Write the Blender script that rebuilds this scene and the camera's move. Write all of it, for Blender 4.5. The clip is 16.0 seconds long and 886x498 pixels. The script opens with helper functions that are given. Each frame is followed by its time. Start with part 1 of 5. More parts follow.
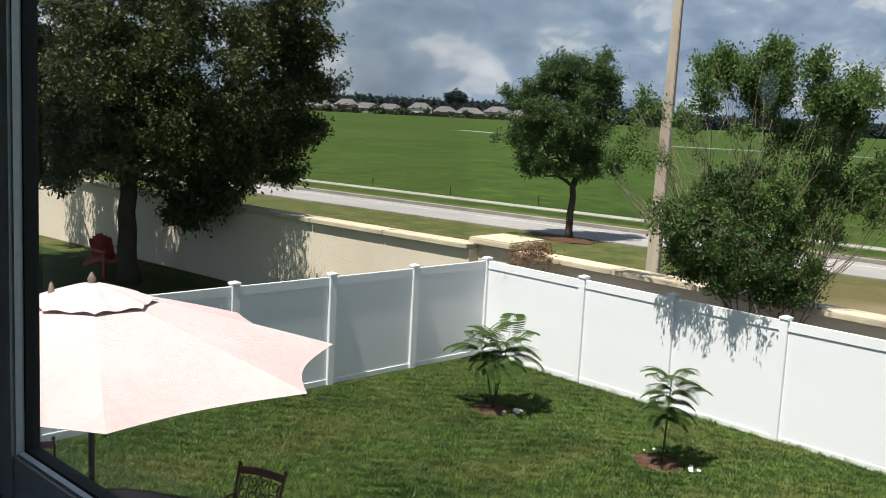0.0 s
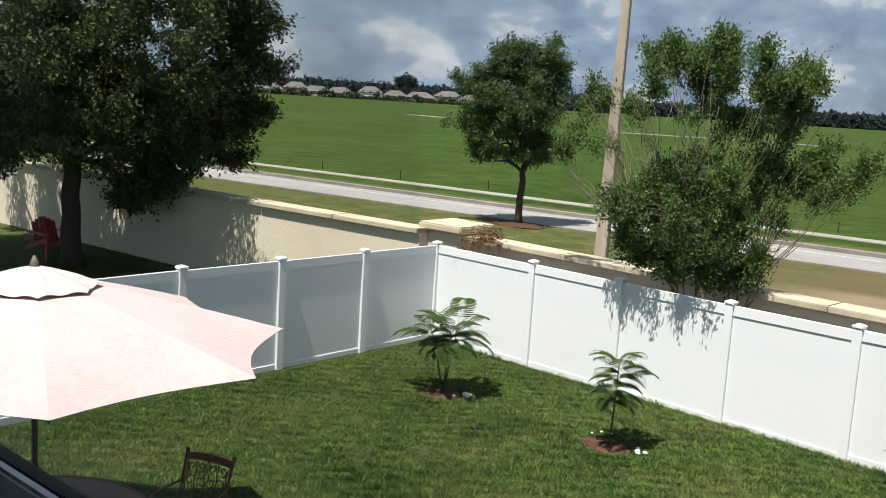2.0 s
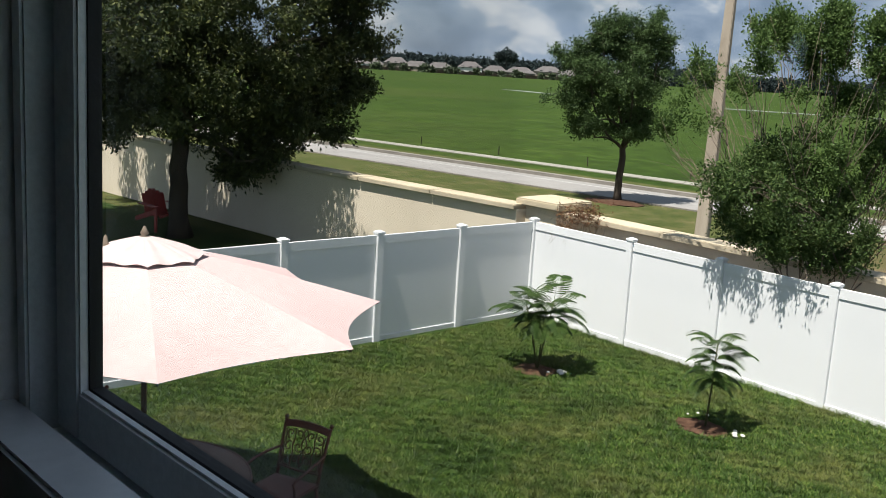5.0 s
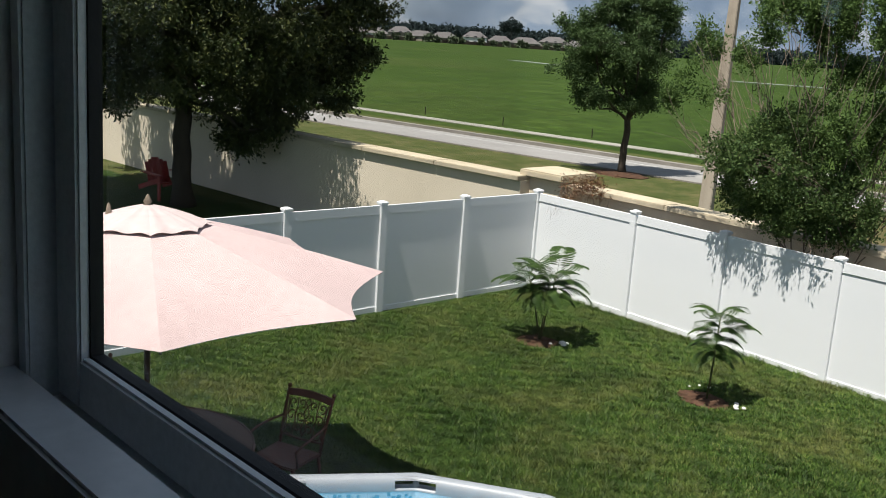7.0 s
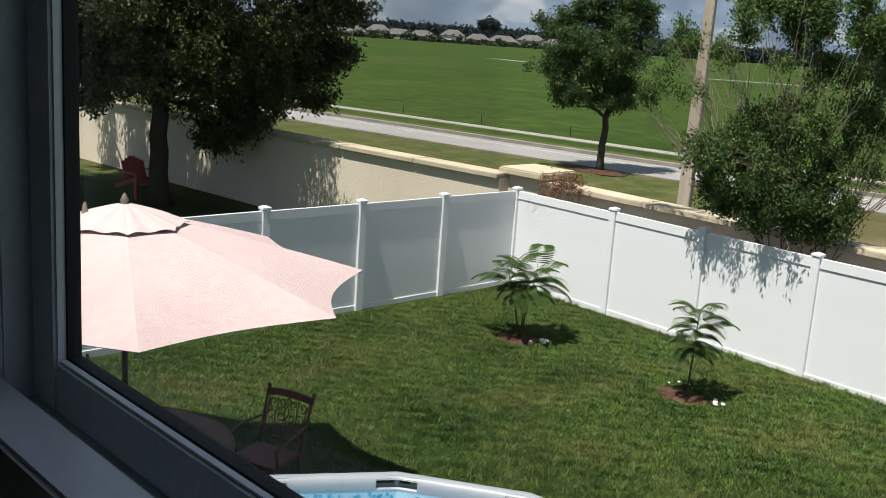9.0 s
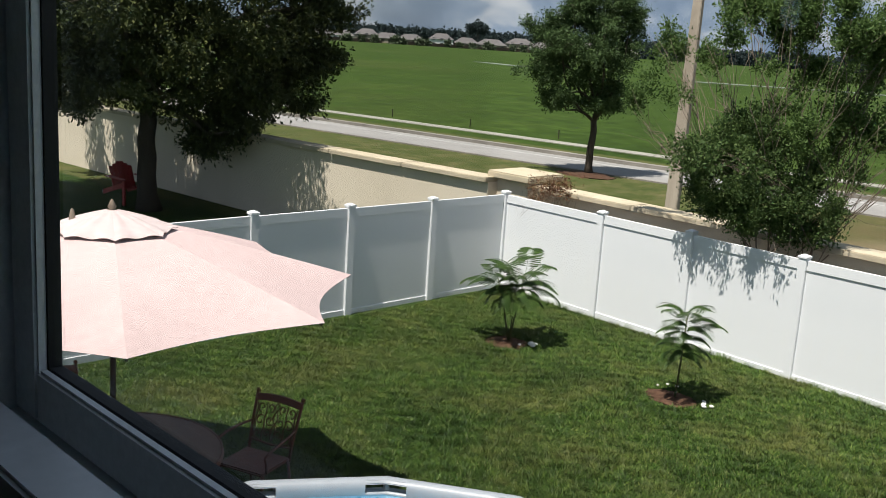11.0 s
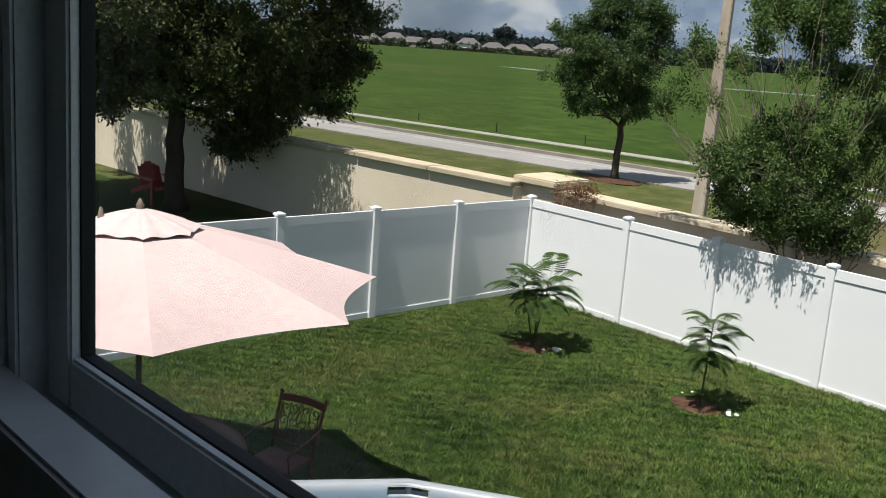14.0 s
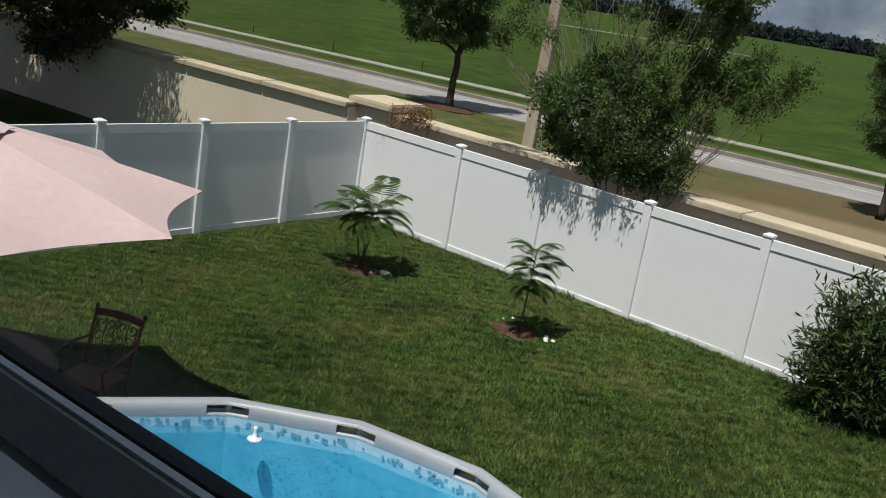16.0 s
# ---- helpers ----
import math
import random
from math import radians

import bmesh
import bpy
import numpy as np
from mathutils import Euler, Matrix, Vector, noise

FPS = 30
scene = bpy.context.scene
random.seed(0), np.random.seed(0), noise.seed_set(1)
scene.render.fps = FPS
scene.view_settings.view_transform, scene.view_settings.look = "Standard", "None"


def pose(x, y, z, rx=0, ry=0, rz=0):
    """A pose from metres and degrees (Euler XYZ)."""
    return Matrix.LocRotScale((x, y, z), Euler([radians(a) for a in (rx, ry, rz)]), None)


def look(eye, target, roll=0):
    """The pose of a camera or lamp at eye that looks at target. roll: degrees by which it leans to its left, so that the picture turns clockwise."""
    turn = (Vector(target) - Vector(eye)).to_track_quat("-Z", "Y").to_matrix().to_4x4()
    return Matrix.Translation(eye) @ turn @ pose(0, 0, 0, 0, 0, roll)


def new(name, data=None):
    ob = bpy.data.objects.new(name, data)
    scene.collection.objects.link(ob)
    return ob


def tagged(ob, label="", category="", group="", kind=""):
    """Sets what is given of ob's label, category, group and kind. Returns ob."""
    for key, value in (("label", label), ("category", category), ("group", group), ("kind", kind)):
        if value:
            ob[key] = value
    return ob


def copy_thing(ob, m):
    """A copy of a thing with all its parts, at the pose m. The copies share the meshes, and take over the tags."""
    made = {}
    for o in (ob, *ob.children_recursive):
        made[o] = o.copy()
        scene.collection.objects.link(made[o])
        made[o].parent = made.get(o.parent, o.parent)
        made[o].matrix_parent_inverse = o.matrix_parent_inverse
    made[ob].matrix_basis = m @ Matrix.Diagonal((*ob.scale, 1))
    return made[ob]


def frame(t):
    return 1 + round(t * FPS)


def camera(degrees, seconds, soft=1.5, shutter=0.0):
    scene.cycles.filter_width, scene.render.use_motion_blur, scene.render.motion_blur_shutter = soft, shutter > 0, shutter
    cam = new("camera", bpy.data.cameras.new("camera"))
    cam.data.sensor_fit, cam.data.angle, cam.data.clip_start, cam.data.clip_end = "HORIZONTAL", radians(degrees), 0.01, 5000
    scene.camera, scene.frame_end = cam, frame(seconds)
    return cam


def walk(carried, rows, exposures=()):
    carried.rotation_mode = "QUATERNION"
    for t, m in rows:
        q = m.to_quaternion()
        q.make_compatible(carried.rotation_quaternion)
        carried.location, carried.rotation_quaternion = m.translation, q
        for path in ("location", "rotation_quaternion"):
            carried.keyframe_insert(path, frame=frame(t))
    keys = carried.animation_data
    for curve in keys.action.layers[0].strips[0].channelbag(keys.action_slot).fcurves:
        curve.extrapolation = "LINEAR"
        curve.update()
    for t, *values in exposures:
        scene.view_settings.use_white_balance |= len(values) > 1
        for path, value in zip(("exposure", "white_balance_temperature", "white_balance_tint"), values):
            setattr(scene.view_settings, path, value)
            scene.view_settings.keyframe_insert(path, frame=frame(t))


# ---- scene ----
cam = camera(48.3, 16.0, soft=0.85)
PATH = [
    (0, (0.152, 0.069, 4.516), (-1.317, 1.396, 4.237), 2.9),
    (0.5, (0.115, 0.079, 4.504), (-1.374, 1.385, 4.225), 2.5),
    (1, (0.141, 0.074, 4.513), (-1.301, 1.428, 4.212), 3.0),
    (1.5, (0.146, 0.067, 4.519), (-1.278, 1.439, 4.219), 3.3),
    (2, (0.136, 0.074, 4.509), (-1.259, 1.473, 4.205), 3.5),
    (2.5, (0.143, 0.074, 4.511), (-1.318, 1.41, 4.226), 3.1),
    (3, (0.131, 0.064, 4.509), (-1.401, 1.321, 4.235), 2.8),
    (3.5, (0.157, 0.058, 4.517), (-1.387, 1.299, 4.242), 2.7),
    (4, (0.137, 0.064, 4.509), (-1.46, 1.234, 4.227), 1.8),
    (4.5, (0.175, 0.052, 4.516), (-1.358, 1.291, 4.176), 3.2),
    (7, (0.16, 0.06, 4.51), (-1.351, 1.301, 4.088), 3.9),
    (7.5, (0.146, 0.065, 4.505), (-1.35, 1.323, 4.082), 4.0),
    (8, (0.15, 0.065, 4.506), (-1.326, 1.346, 4.082), 4.0),
    (10.5, (0.102, 0.076, 4.493), (-1.394, 1.336, 4.073), 3.7),
    (11, (0.156, 0.068, 4.512), (-1.315, 1.358, 4.098), 3.7),
    (11.5, (0.157, 0.07, 4.512), (-1.273, 1.408, 4.104), 4.5),
    (12, (0.131, 0.056, 4.5), (-1.298, 1.396, 4.098), 4.6),
    (12.5, (0.13, 0.072, 4.502), (-1.334, 1.374, 4.099), 4.1),
    (13, (0.139, 0.066, 4.506), (-1.359, 1.329, 4.105), 3.8),
    (13.5, (0.126, 0.069, 4.495), (-1.369, 1.334, 4.091), 4.1),
    (14, (0.146, 0.065, 4.5), (-1.358, 1.318, 4.091), 4.2),
    (14.5, (0.179, 0.059, 4.509), (-1.292, 1.347, 4.087), 5.0),
    (15, (0.143, 0.07, 4.491), (-1.262, 1.423, 4.048), 5.7),
    (15.5, (0.153, 0.076, 4.498), (-1.217, 1.445, 3.996), 7.6),
    (16, (0.111, 0.095, 4.477), (-1.121, 1.582, 3.957), 9.3),
]
walk(cam, [(t, look(eye, target, roll)) for t, eye, target, roll in PATH],
     exposures=[(0.0, 0.79), (4.2, 0.79), (6.8, 0.60), (14.6, 0.58), (15.3, 0.22), (16.0, 0.05)])

# ---- world, sun, exposure ----
SUN_TO = Vector((-0.05, 0.41, -1.0)).normalized()          # the way the sunlight travels
world = bpy.data.worlds.new("sky")
scene.world = world
world.use_nodes = True
wn, wl = world.node_tree.nodes, world.node_tree.links
wn.clear()
w_out, w_bg = wn.new("ShaderNodeOutputWorld"), wn.new("ShaderNodeBackground")
w_sky = wn.new("ShaderNodeTexSky")
w_sky.sky_type, w_sky.sun_disc = "NISHITA", False
w_sky.sun_elevation = math.asin(-SUN_TO.z)
w_sky.sun_rotation = math.atan2(-SUN_TO.x, -SUN_TO.y)
w_sky.air_density, w_sky.dust_density = 1.0, 1.2
w_bg.inputs["Strength"].default_value = 0.041
# broken cumulus, flattened towards the horizon
w_co = wn.new("ShaderNodeTexCoord")
w_cmb = wn.new("ShaderNodeMapping")
w_cmb.inputs["Scale"].default_value = (1.0, 1.0, 1.8)
wl.new(w_co.outputs["Generated"], w_cmb.inputs["Vector"])


def cloud_noise(scale, detail, shift):
    tex = wn.new("ShaderNodeTexNoise")
    tex.inputs["Scale"].default_value, tex.inputs["Detail"].default_value = scale, detail
    tex.inputs["Roughness"].default_value, tex.inputs["Distortion"].default_value = 0.56, 0.25
    mp = wn.new("ShaderNodeMapping")
    mp.inputs["Location"].default_value = shift
    wl.new(w_cmb.outputs[0], mp.inputs["Vector"]); wl.new(mp.outputs[0], tex.inputs["Vector"])
    return tex.outputs["Fac"]


def w_ramp(fac, stops):
    ramp = wn.new("ShaderNodeValToRGB")
    while len(ramp.color_ramp.elements) < len(stops):
        ramp.color_ramp.elements.new(0.5)
    for e, (p, c) in zip(ramp.color_ramp.elements, stops):
        e.position, e.color = p, (*c, 1)
    wl.new(fac, ramp.inputs["Fac"])
    return ramp.outputs["Color"]


cover = w_ramp(cloud_noise(3.2, 9, (3.1, 1.7, 0.4)), [(0.36, (0.7,) * 3), (0.56, (1, 1, 1))])
tone = w_ramp(cloud_noise(15.0, 12, (8.3, 4.4, 2.2)), [(0.38, (3.1, 4.2, 5.8)), (0.48, (4.0, 5.2, 6.9)), (0.56, (4.9, 6.1, 7.7)), (0.60, (6.8, 7.7, 8.8)), (0.70, (9.4, 9.9, 10.5))])
w_mix = wn.new("ShaderNodeMix"); w_mix.data_type = "RGBA"
wl.new(cover, w_mix.inputs[0]); wl.new(w_sky.outputs[0], w_mix.inputs[6]); wl.new(tone, w_mix.inputs[7])
wl.new(w_mix.outputs[2], w_bg.inputs["Color"]); wl.new(w_bg.outputs[0], w_out.inputs["Surface"])

sun = new("sun", bpy.data.lights.new("sun", "SUN"))
sun.data.energy, sun.data.angle, sun.data.color = 5.0, radians(0.53), (1.0, 0.95, 0.87)
sun.matrix_world = look((0, 0, 60), Vector((0, 0, 60)) + SUN_TO)


# ---- materials ----
def ramp_of(nt, fac, stops):
    ramp = nt.nodes.new("ShaderNodeValToRGB")
    while len(ramp.color_ramp.elements) < len(stops):
        ramp.color_ramp.elements.new(0.5)
    for e, (p, c) in zip(ramp.color_ramp.elements, stops):
        e.position, e.color = p, (*c, 1)
    nt.links.new(fac, ramp.inputs["Fac"])
    return ramp.outputs["Color"]


def noise_of(nt, scale, detail=6.0, rough=0.6, vector=None, stretch=None):
    tex = nt.nodes.new("ShaderNodeTexNoise")
    tex.inputs["Scale"].default_value, tex.inputs["Detail"].default_value, tex.inputs["Roughness"].default_value = scale, detail, rough
    if vector is None:
        vector = nt.nodes.new("ShaderNodeTexCoord").outputs["Object"]
    if stretch:
        mp = nt.nodes.new("ShaderNodeMapping")
        mp.inputs["Scale"].default_value = stretch
        nt.links.new(vector, mp.inputs["Vector"])
        vector = mp.outputs[0]
    nt.links.new(vector, tex.inputs["Vector"])
    return tex.outputs["Fac"]


def mixed(nt, fac, a, b, blend="MIX"):
    m = nt.nodes.new("ShaderNodeMix")
    m.data_type, m.blend_type = "RGBA", blend
    for slot, v in ((0, fac), (6, a), (7, b)):
        if isinstance(v, (int, float)):
            m.inputs[slot].default_value = v
        elif isinstance(v, tuple):
            m.inputs[slot].default_value = (*v, 1)
        else:
            nt.links.new(v, m.inputs[slot])
    return m.outputs[2]


def math_of(nt, op, a, b=0.0, clamp=False):
    m = nt.nodes.new("ShaderNodeMath")
    m.operation, m.use_clamp = op, clamp
    for slot, v in ((0, a), (1, b)):
        if isinstance(v, (int, float)):
            m.inputs[slot].default_value = v
        else:
            nt.links.new(v, m.inputs[slot])
    return m.outputs[0]


def blank(name):
    m = bpy.data.materials.new(name)
    m.use_nodes = True
    return m, m.node_tree, m.node_tree.nodes["Principled BSDF"]


def surface(name, a, b, scale=3.0, fine=60.0, rough=0.6, bump=0.2, metal=0.0, stain=None, stain_scale=0.7, spread=(0.35, 0.65), stretch=None, gloss=0.5):
    """A worn surface: two colours by a coarse noise, a fine grain, stains of a third colour, fine relief."""
    m, nt, bsdf = blank(name)
    colour = ramp_of(nt, noise_of(nt, scale, 6, stretch=stretch), [(spread[0], a), (spread[1], b)])
    grain = noise_of(nt, fine, 3)
    colour = mixed(nt, 0.35, colour, ramp_of(nt, grain, [(0.3, (0.62,) * 3), (0.7, (1, 1, 1))]), "MULTIPLY")
    if stain:
        mask = ramp_of(nt, noise_of(nt, stain_scale, 7, 0.7), [(0.52, (0,) * 3), (0.72, (0.8,) * 3)])
        colour = mixed(nt, mask, colour, stain)
    nt.links.new(colour, bsdf.inputs["Base Color"])
    bsdf.inputs["Roughness"].default_value, bsdf.inputs["Metallic"].default_value = rough, metal
    bsdf.inputs["Specular IOR Level"].default_value = gloss
    if bump:
        bp = nt.nodes.new("ShaderNodeBump")
        bp.inputs["Strength"].default_value, bp.inputs["Distance"].default_value = bump, 0.01
        nt.links.new(grain, bp.inputs["Height"])
        nt.links.new(bp.outputs[0], bsdf.inputs["Normal"])
    return m


def leafy(name, stops, through_light=0.35, rough=0.45, patch=None):
    """Leaves: each its own tone, with light shining through."""
    m, nt, bsdf = blank(name)
    geo = nt.nodes.new("ShaderNodeNewGeometry")
    colour = ramp_of(nt, geo.outputs["Random Per Island"], stops)
    if patch:
        tint, size = patch
        mask = ramp_of(nt, noise_of(nt, size, 6, 0.65), [(0.46, (0,) * 3), (0.66, (0.8,) * 3)])
        colour = mixed(nt, mask, colour, tint)
        deep = ramp_of(nt, noise_of(nt, size * 0.55, 5, 0.6, stretch=(1, 1.3, 1)), [(0.36, (0.60, 0.68, 0.60)), (0.56, (1.10, 1.08, 1.08))])
        colour = mixed(nt, 1.0, colour, deep, "MULTIPLY")
        tuft = ramp_of(nt, noise_of(nt, size * 7, 4, 0.7), [(0.38, (0.50, 0.56, 0.5)), (0.52, (1, 1, 1)), (0.64, (1.35, 1.3, 1.2))])
        colour = mixed(nt, 0.9, colour, tuft, "MULTIPLY")
    nt.links.new(colour, bsdf.inputs["Base Color"])
    bsdf.inputs["Roughness"].default_value = rough
    bsdf.inputs["Specular IOR Level"].default_value = 0.22
    lit = nt.nodes.new("ShaderNodeBsdfTranslucent")
    nt.links.new(colour, lit.inputs["Color"])
    mix = nt.nodes.new("ShaderNodeMixShader")
    mix.inputs[0].default_value = through_light
    nt.links.new(bsdf.outputs[0], mix.inputs[1]); nt.links.new(lit.outputs[0], mix.inputs[2])
    nt.links.new(mix.outputs[0], nt.nodes["Material Output"].inputs["Surface"])
    return m


def ground_material():
    """Lawn, roadside verge and pasture, told apart by how far beyond the wall the ground lies."""
    m, nt, bsdf = blank("ground")
    co = nt.nodes.new("ShaderNodeTexCoord").outputs["Object"]
    sep = nt.nodes.new("ShaderNodeSeparateXYZ")
    nt.links.new(co, sep.inputs[0])
    beyond = math_of(nt, "SUBTRACT", sep.outputs["Y"], math_of(nt, "MULTIPLY", sep.outputs["X"], 0.17))
    wob = math_of(nt, "MULTIPLY", noise_of(nt, 0.8, 4, vector=co), 0.8)
    beyond = math_of(nt, "ADD", beyond, wob)
    lawn = ramp_of(nt, noise_of(nt, 1.1, 6, vector=co), [(0.3, (0.020, 0.042, 0.008)), (0.55, (0.034, 0.062, 0.013)), (0.75, (0.085, 0.085, 0.03))])
    verge = ramp_of(nt, noise_of(nt, 0.9, 10, 0.78, vector=co), [(0.32, (0.045, 0.066, 0.016)), (0.5, (0.082, 0.096, 0.030)), (0.68, (0.165, 0.142, 0.066))])
    field = ramp_of(nt, noise_of(nt, 0.06, 9, 0.65, vector=co), [(0.25, (0.032, 0.063, 0.010)), (0.5, (0.047, 0.084, 0.013)), (0.78, (0.068, 0.103, 0.020))])
    dry = ramp_of(nt, noise_of(nt, 0.018, 6, 0.6, vector=co), [(0.55, (0,) * 3), (0.72, (0.55,) * 3)])
    field = mixed(nt, dry, field, (0.080, 0.098, 0.026))
    tuft = ramp_of(nt, noise_of(nt, 0.7, 10, 0.85, vector=co), [(0.34, (0.35,) * 3), (0.50, (0.85,) * 3), (0.64, (1.5,) * 3)])
    field = mixed(nt, 0.8, field, tuft, "MULTIPLY")
    clump = ramp_of(nt, noise_of(nt, 0.22, 6, 0.75, vector=co, stretch=(1.0, 0.7, 1)), [(0.38, (0.74, 0.76, 0.72)), (0.52, (0.92, 0.92, 0.92)), (0.66, (1.06, 1.03, 1.0))])
    field = mixed(nt, 1.0, field, clump, "MULTIPLY")
    parched = math_of(nt, "MULTIPLY", math_of(nt, "MULTIPLY", math_of(nt, "ADD", sep.outputs["X"], 17.0), 0.12, True), noise_of(nt, 0.6, 6, vector=co))
    verge = mixed(nt, math_of(nt, "MULTIPLY", parched, 2.1, True), verge, (0.140, 0.108, 0.056))
    sand = math_of(nt, "MULTIPLY", math_of(nt, "MULTIPLY", math_of(nt, "SUBTRACT", 28.7, beyond), 1.2, True), math_of(nt, "MULTIPLY", math_of(nt, "ADD", sep.outputs["X"], 12.5), 0.4, True))
    verge = mixed(nt, math_of(nt, "MULTIPLY", sand, 0.85), verge, (0.27, 0.215, 0.14))
    in_verge = math_of(nt, "MULTIPLY", math_of(nt, "SUBTRACT", beyond, 15.6), 4.0, True)
    in_field = math_of(nt, "MULTIPLY", math_of(nt, "SUBTRACT", beyond, 38.6), 1.5, True)
    colour = mixed(nt, in_field, mixed(nt, in_verge, lawn, verge), field)
    fine = noise_of(nt, 14.0, 8, 0.8, vector=co)
    colour = mixed(nt, 0.6, colour, ramp_of(nt, fine, [(0.28, (0.4,) * 3), (0.7, (1.1,) * 3)]), "MULTIPLY")
    nt.links.new(colour, bsdf.inputs["Base Color"])
    bsdf.inputs["Roughness"].default_value = 0.95
    bsdf.inputs["Specular IOR Level"].default_value = 0.1
    bp = nt.nodes.new("ShaderNodeBump")
    bp.inputs["Strength"].default_value, bp.inputs["Distance"].default_value = 0.8, 0.05
    nt.links.new(fine, bp.inputs["Height"]); nt.links.new(bp.outputs[0], bsdf.inputs["Normal"])
    return m


def pane_material():
    """Clear window glass with a thin film of dust."""
    m, nt, bsdf = blank("pane_glass")
    clear = nt.nodes.new("ShaderNodeBsdfTransparent")
    clear.inputs["Color"].default_value = (0.985, 0.99, 0.99, 1)
    shine = nt.nodes.new("ShaderNodeBsdfGlossy")
    shine.inputs["Roughness"].default_value = 0.02
    fr = nt.nodes.new("ShaderNodeFresnel")
    fr.inputs["IOR"].default_value = 1.45
    mix = nt.nodes.new("ShaderNodeMixShader")
    nt.links.new(math_of(nt, "MULTIPLY", fr.outputs[0], 0.12), mix.inputs[0])
    nt.links.new(clear.outputs[0], mix.inputs[1]); nt.links.new(shine.outputs[0], mix.inputs[2])
    dust = nt.nodes.new("ShaderNodeBsdfDiffuse")
    dust.inputs["Color"].default_value = (0.5, 0.55, 0.58, 1)
    film = nt.nodes.new("ShaderNodeMixShader")
    sep = nt.nodes.new("ShaderNodeSeparateXYZ")
    nt.links.new(nt.nodes.new("ShaderNodeTexCoord").outputs["Object"], sep.inputs[0])
    low = math_of(nt, "SUBTRACT", 1.0, math_of(nt, "MULTIPLY", sep.outputs["Z"], 9.0), True)
    smear = math_of(nt, "MULTIPLY", noise_of(nt, 9.0, 5), 0.16)
    nt.links.new(math_of(nt, "ADD", math_of(nt, "MULTIPLY", low, smear), 0.001), film.inputs[0])
    nt.links.new(mix.outputs[0], film.inputs[1]); nt.links.new(dust.outputs[0], film.inputs[2])
    nt.links.new(film.outputs[0], nt.nodes["Material Output"].inputs["Surface"])
    return m


def smear_material():
    m, nt, bsdf = blank("glass_smear")
    clear, haze, mix = nt.nodes.new("ShaderNodeBsdfTransparent"), nt.nodes.new("ShaderNodeBsdfTranslucent"), nt.nodes.new("ShaderNodeMixShader")
    haze.inputs["Color"].default_value = (0.9, 0.95, 1.0, 1)
    mix.inputs[0].default_value = 0.06
    nt.links.new(clear.outputs[0], mix.inputs[1]); nt.links.new(haze.outputs[0], mix.inputs[2])
    nt.links.new(mix.outputs[0], nt.nodes["Material Output"].inputs["Surface"])
    return m


def water_material():
    """Clear blue-tinted water: a gently rippled surface over the liner."""
    m, nt, bsdf = blank("pool_water")
    clear = nt.nodes.new("ShaderNodeBsdfTransparent")
    clear.inputs["Color"].default_value = (0.50, 0.86, 0.96, 1)
    shine = nt.nodes.new("ShaderNodeBsdfGlossy")
    shine.inputs["Roughness"].default_value = 0.03
    bp = nt.nodes.new("ShaderNodeBump")
    bp.inputs["Strength"].default_value, bp.inputs["Distance"].default_value = 0.25, 0.02
    nt.links.new(noise_of(nt, 5.0, 3), bp.inputs["Height"]); nt.links.new(bp.outputs[0], shine.inputs["Normal"])
    mix = nt.nodes.new("ShaderNodeMixShader")
    fr = nt.nodes.new("ShaderNodeFresnel")
    fr.inputs["IOR"].default_value = 1.33
    nt.links.new(math_of(nt, "MULTIPLY", fr.outputs[0], 0.7), mix.inputs[0])
    nt.links.new(clear.outputs[0], mix.inputs[1]); nt.links.new(shine.outputs[0], mix.inputs[2])
    nt.links.new(mix.outputs[0], nt.nodes["Material Output"].inputs["Surface"])
    return m


def liner_material():
    """Blue pool liner printed with small pebbly blotches."""
    m, nt, bsdf = blank("pool_liner")
    vor = nt.nodes.new("ShaderNodeTexVoronoi")
    vor.inputs["Scale"].default_value = 26.0
    nt.links.new(nt.nodes.new("ShaderNodeTexCoord").outputs["Object"], vor.inputs["Vector"])
    spot = ramp_of(nt, vor.outputs["Distance"], [(0.22, (1,) * 3), (0.34, (0,) * 3)])
    keep = ramp_of(nt, noise_of(nt, 14.0, 2), [(0.42, (0,) * 3), (0.48, (0.9,) * 3)])
    base = ramp_of(nt, noise_of(nt, 4.0, 4), [(0.35, (0.11, 0.43, 0.58)), (0.65, (0.18, 0.51, 0.66))])
    colour = mixed(nt, mixed(nt, 1.0, spot, keep, "MULTIPLY"), base, (0.03, 0.24, 0.42))
    nt.links.new(colour, bsdf.inputs["Base Color"])
    bsdf.inputs["Roughness"].default_value = 0.45
    return m


def glossy_flat(name, colour, rough=0.4, metal=0.0):
    return surface(name, colour, tuple(min(1, c * 1.12) for c in colour), 5, 120, rough, 0.08, metal)


M_SMEAR = smear_material()
M_GROUND, M_PANE, M_WATER, M_LINER = ground_material(), pane_material(), water_material(), liner_material()
M_VINYL = surface("white_vinyl", (0.785, 0.80, 0.82), (0.84, 0.85, 0.865), 1.2, 90, 0.38, 0.03, stain=(0.70, 0.70, 0.68), stain_scale=0.9)
M_STUCCO = surface("cream_stucco", (0.68, 0.595, 0.475), (0.74, 0.655, 0.53), 0.8, 45, 0.9, 0.5, stain=(0.56, 0.49, 0.39), stain_scale=0.5, gloss=0.15)
M_CAP = surface("cast_stone_cap", (0.45, 0.385, 0.275), (0.56, 0.485, 0.36), 1.0, 30, 0.9, 0.5, stain=(0.30, 0.27, 0.21), stain_scale=0.6, gloss=0.15)
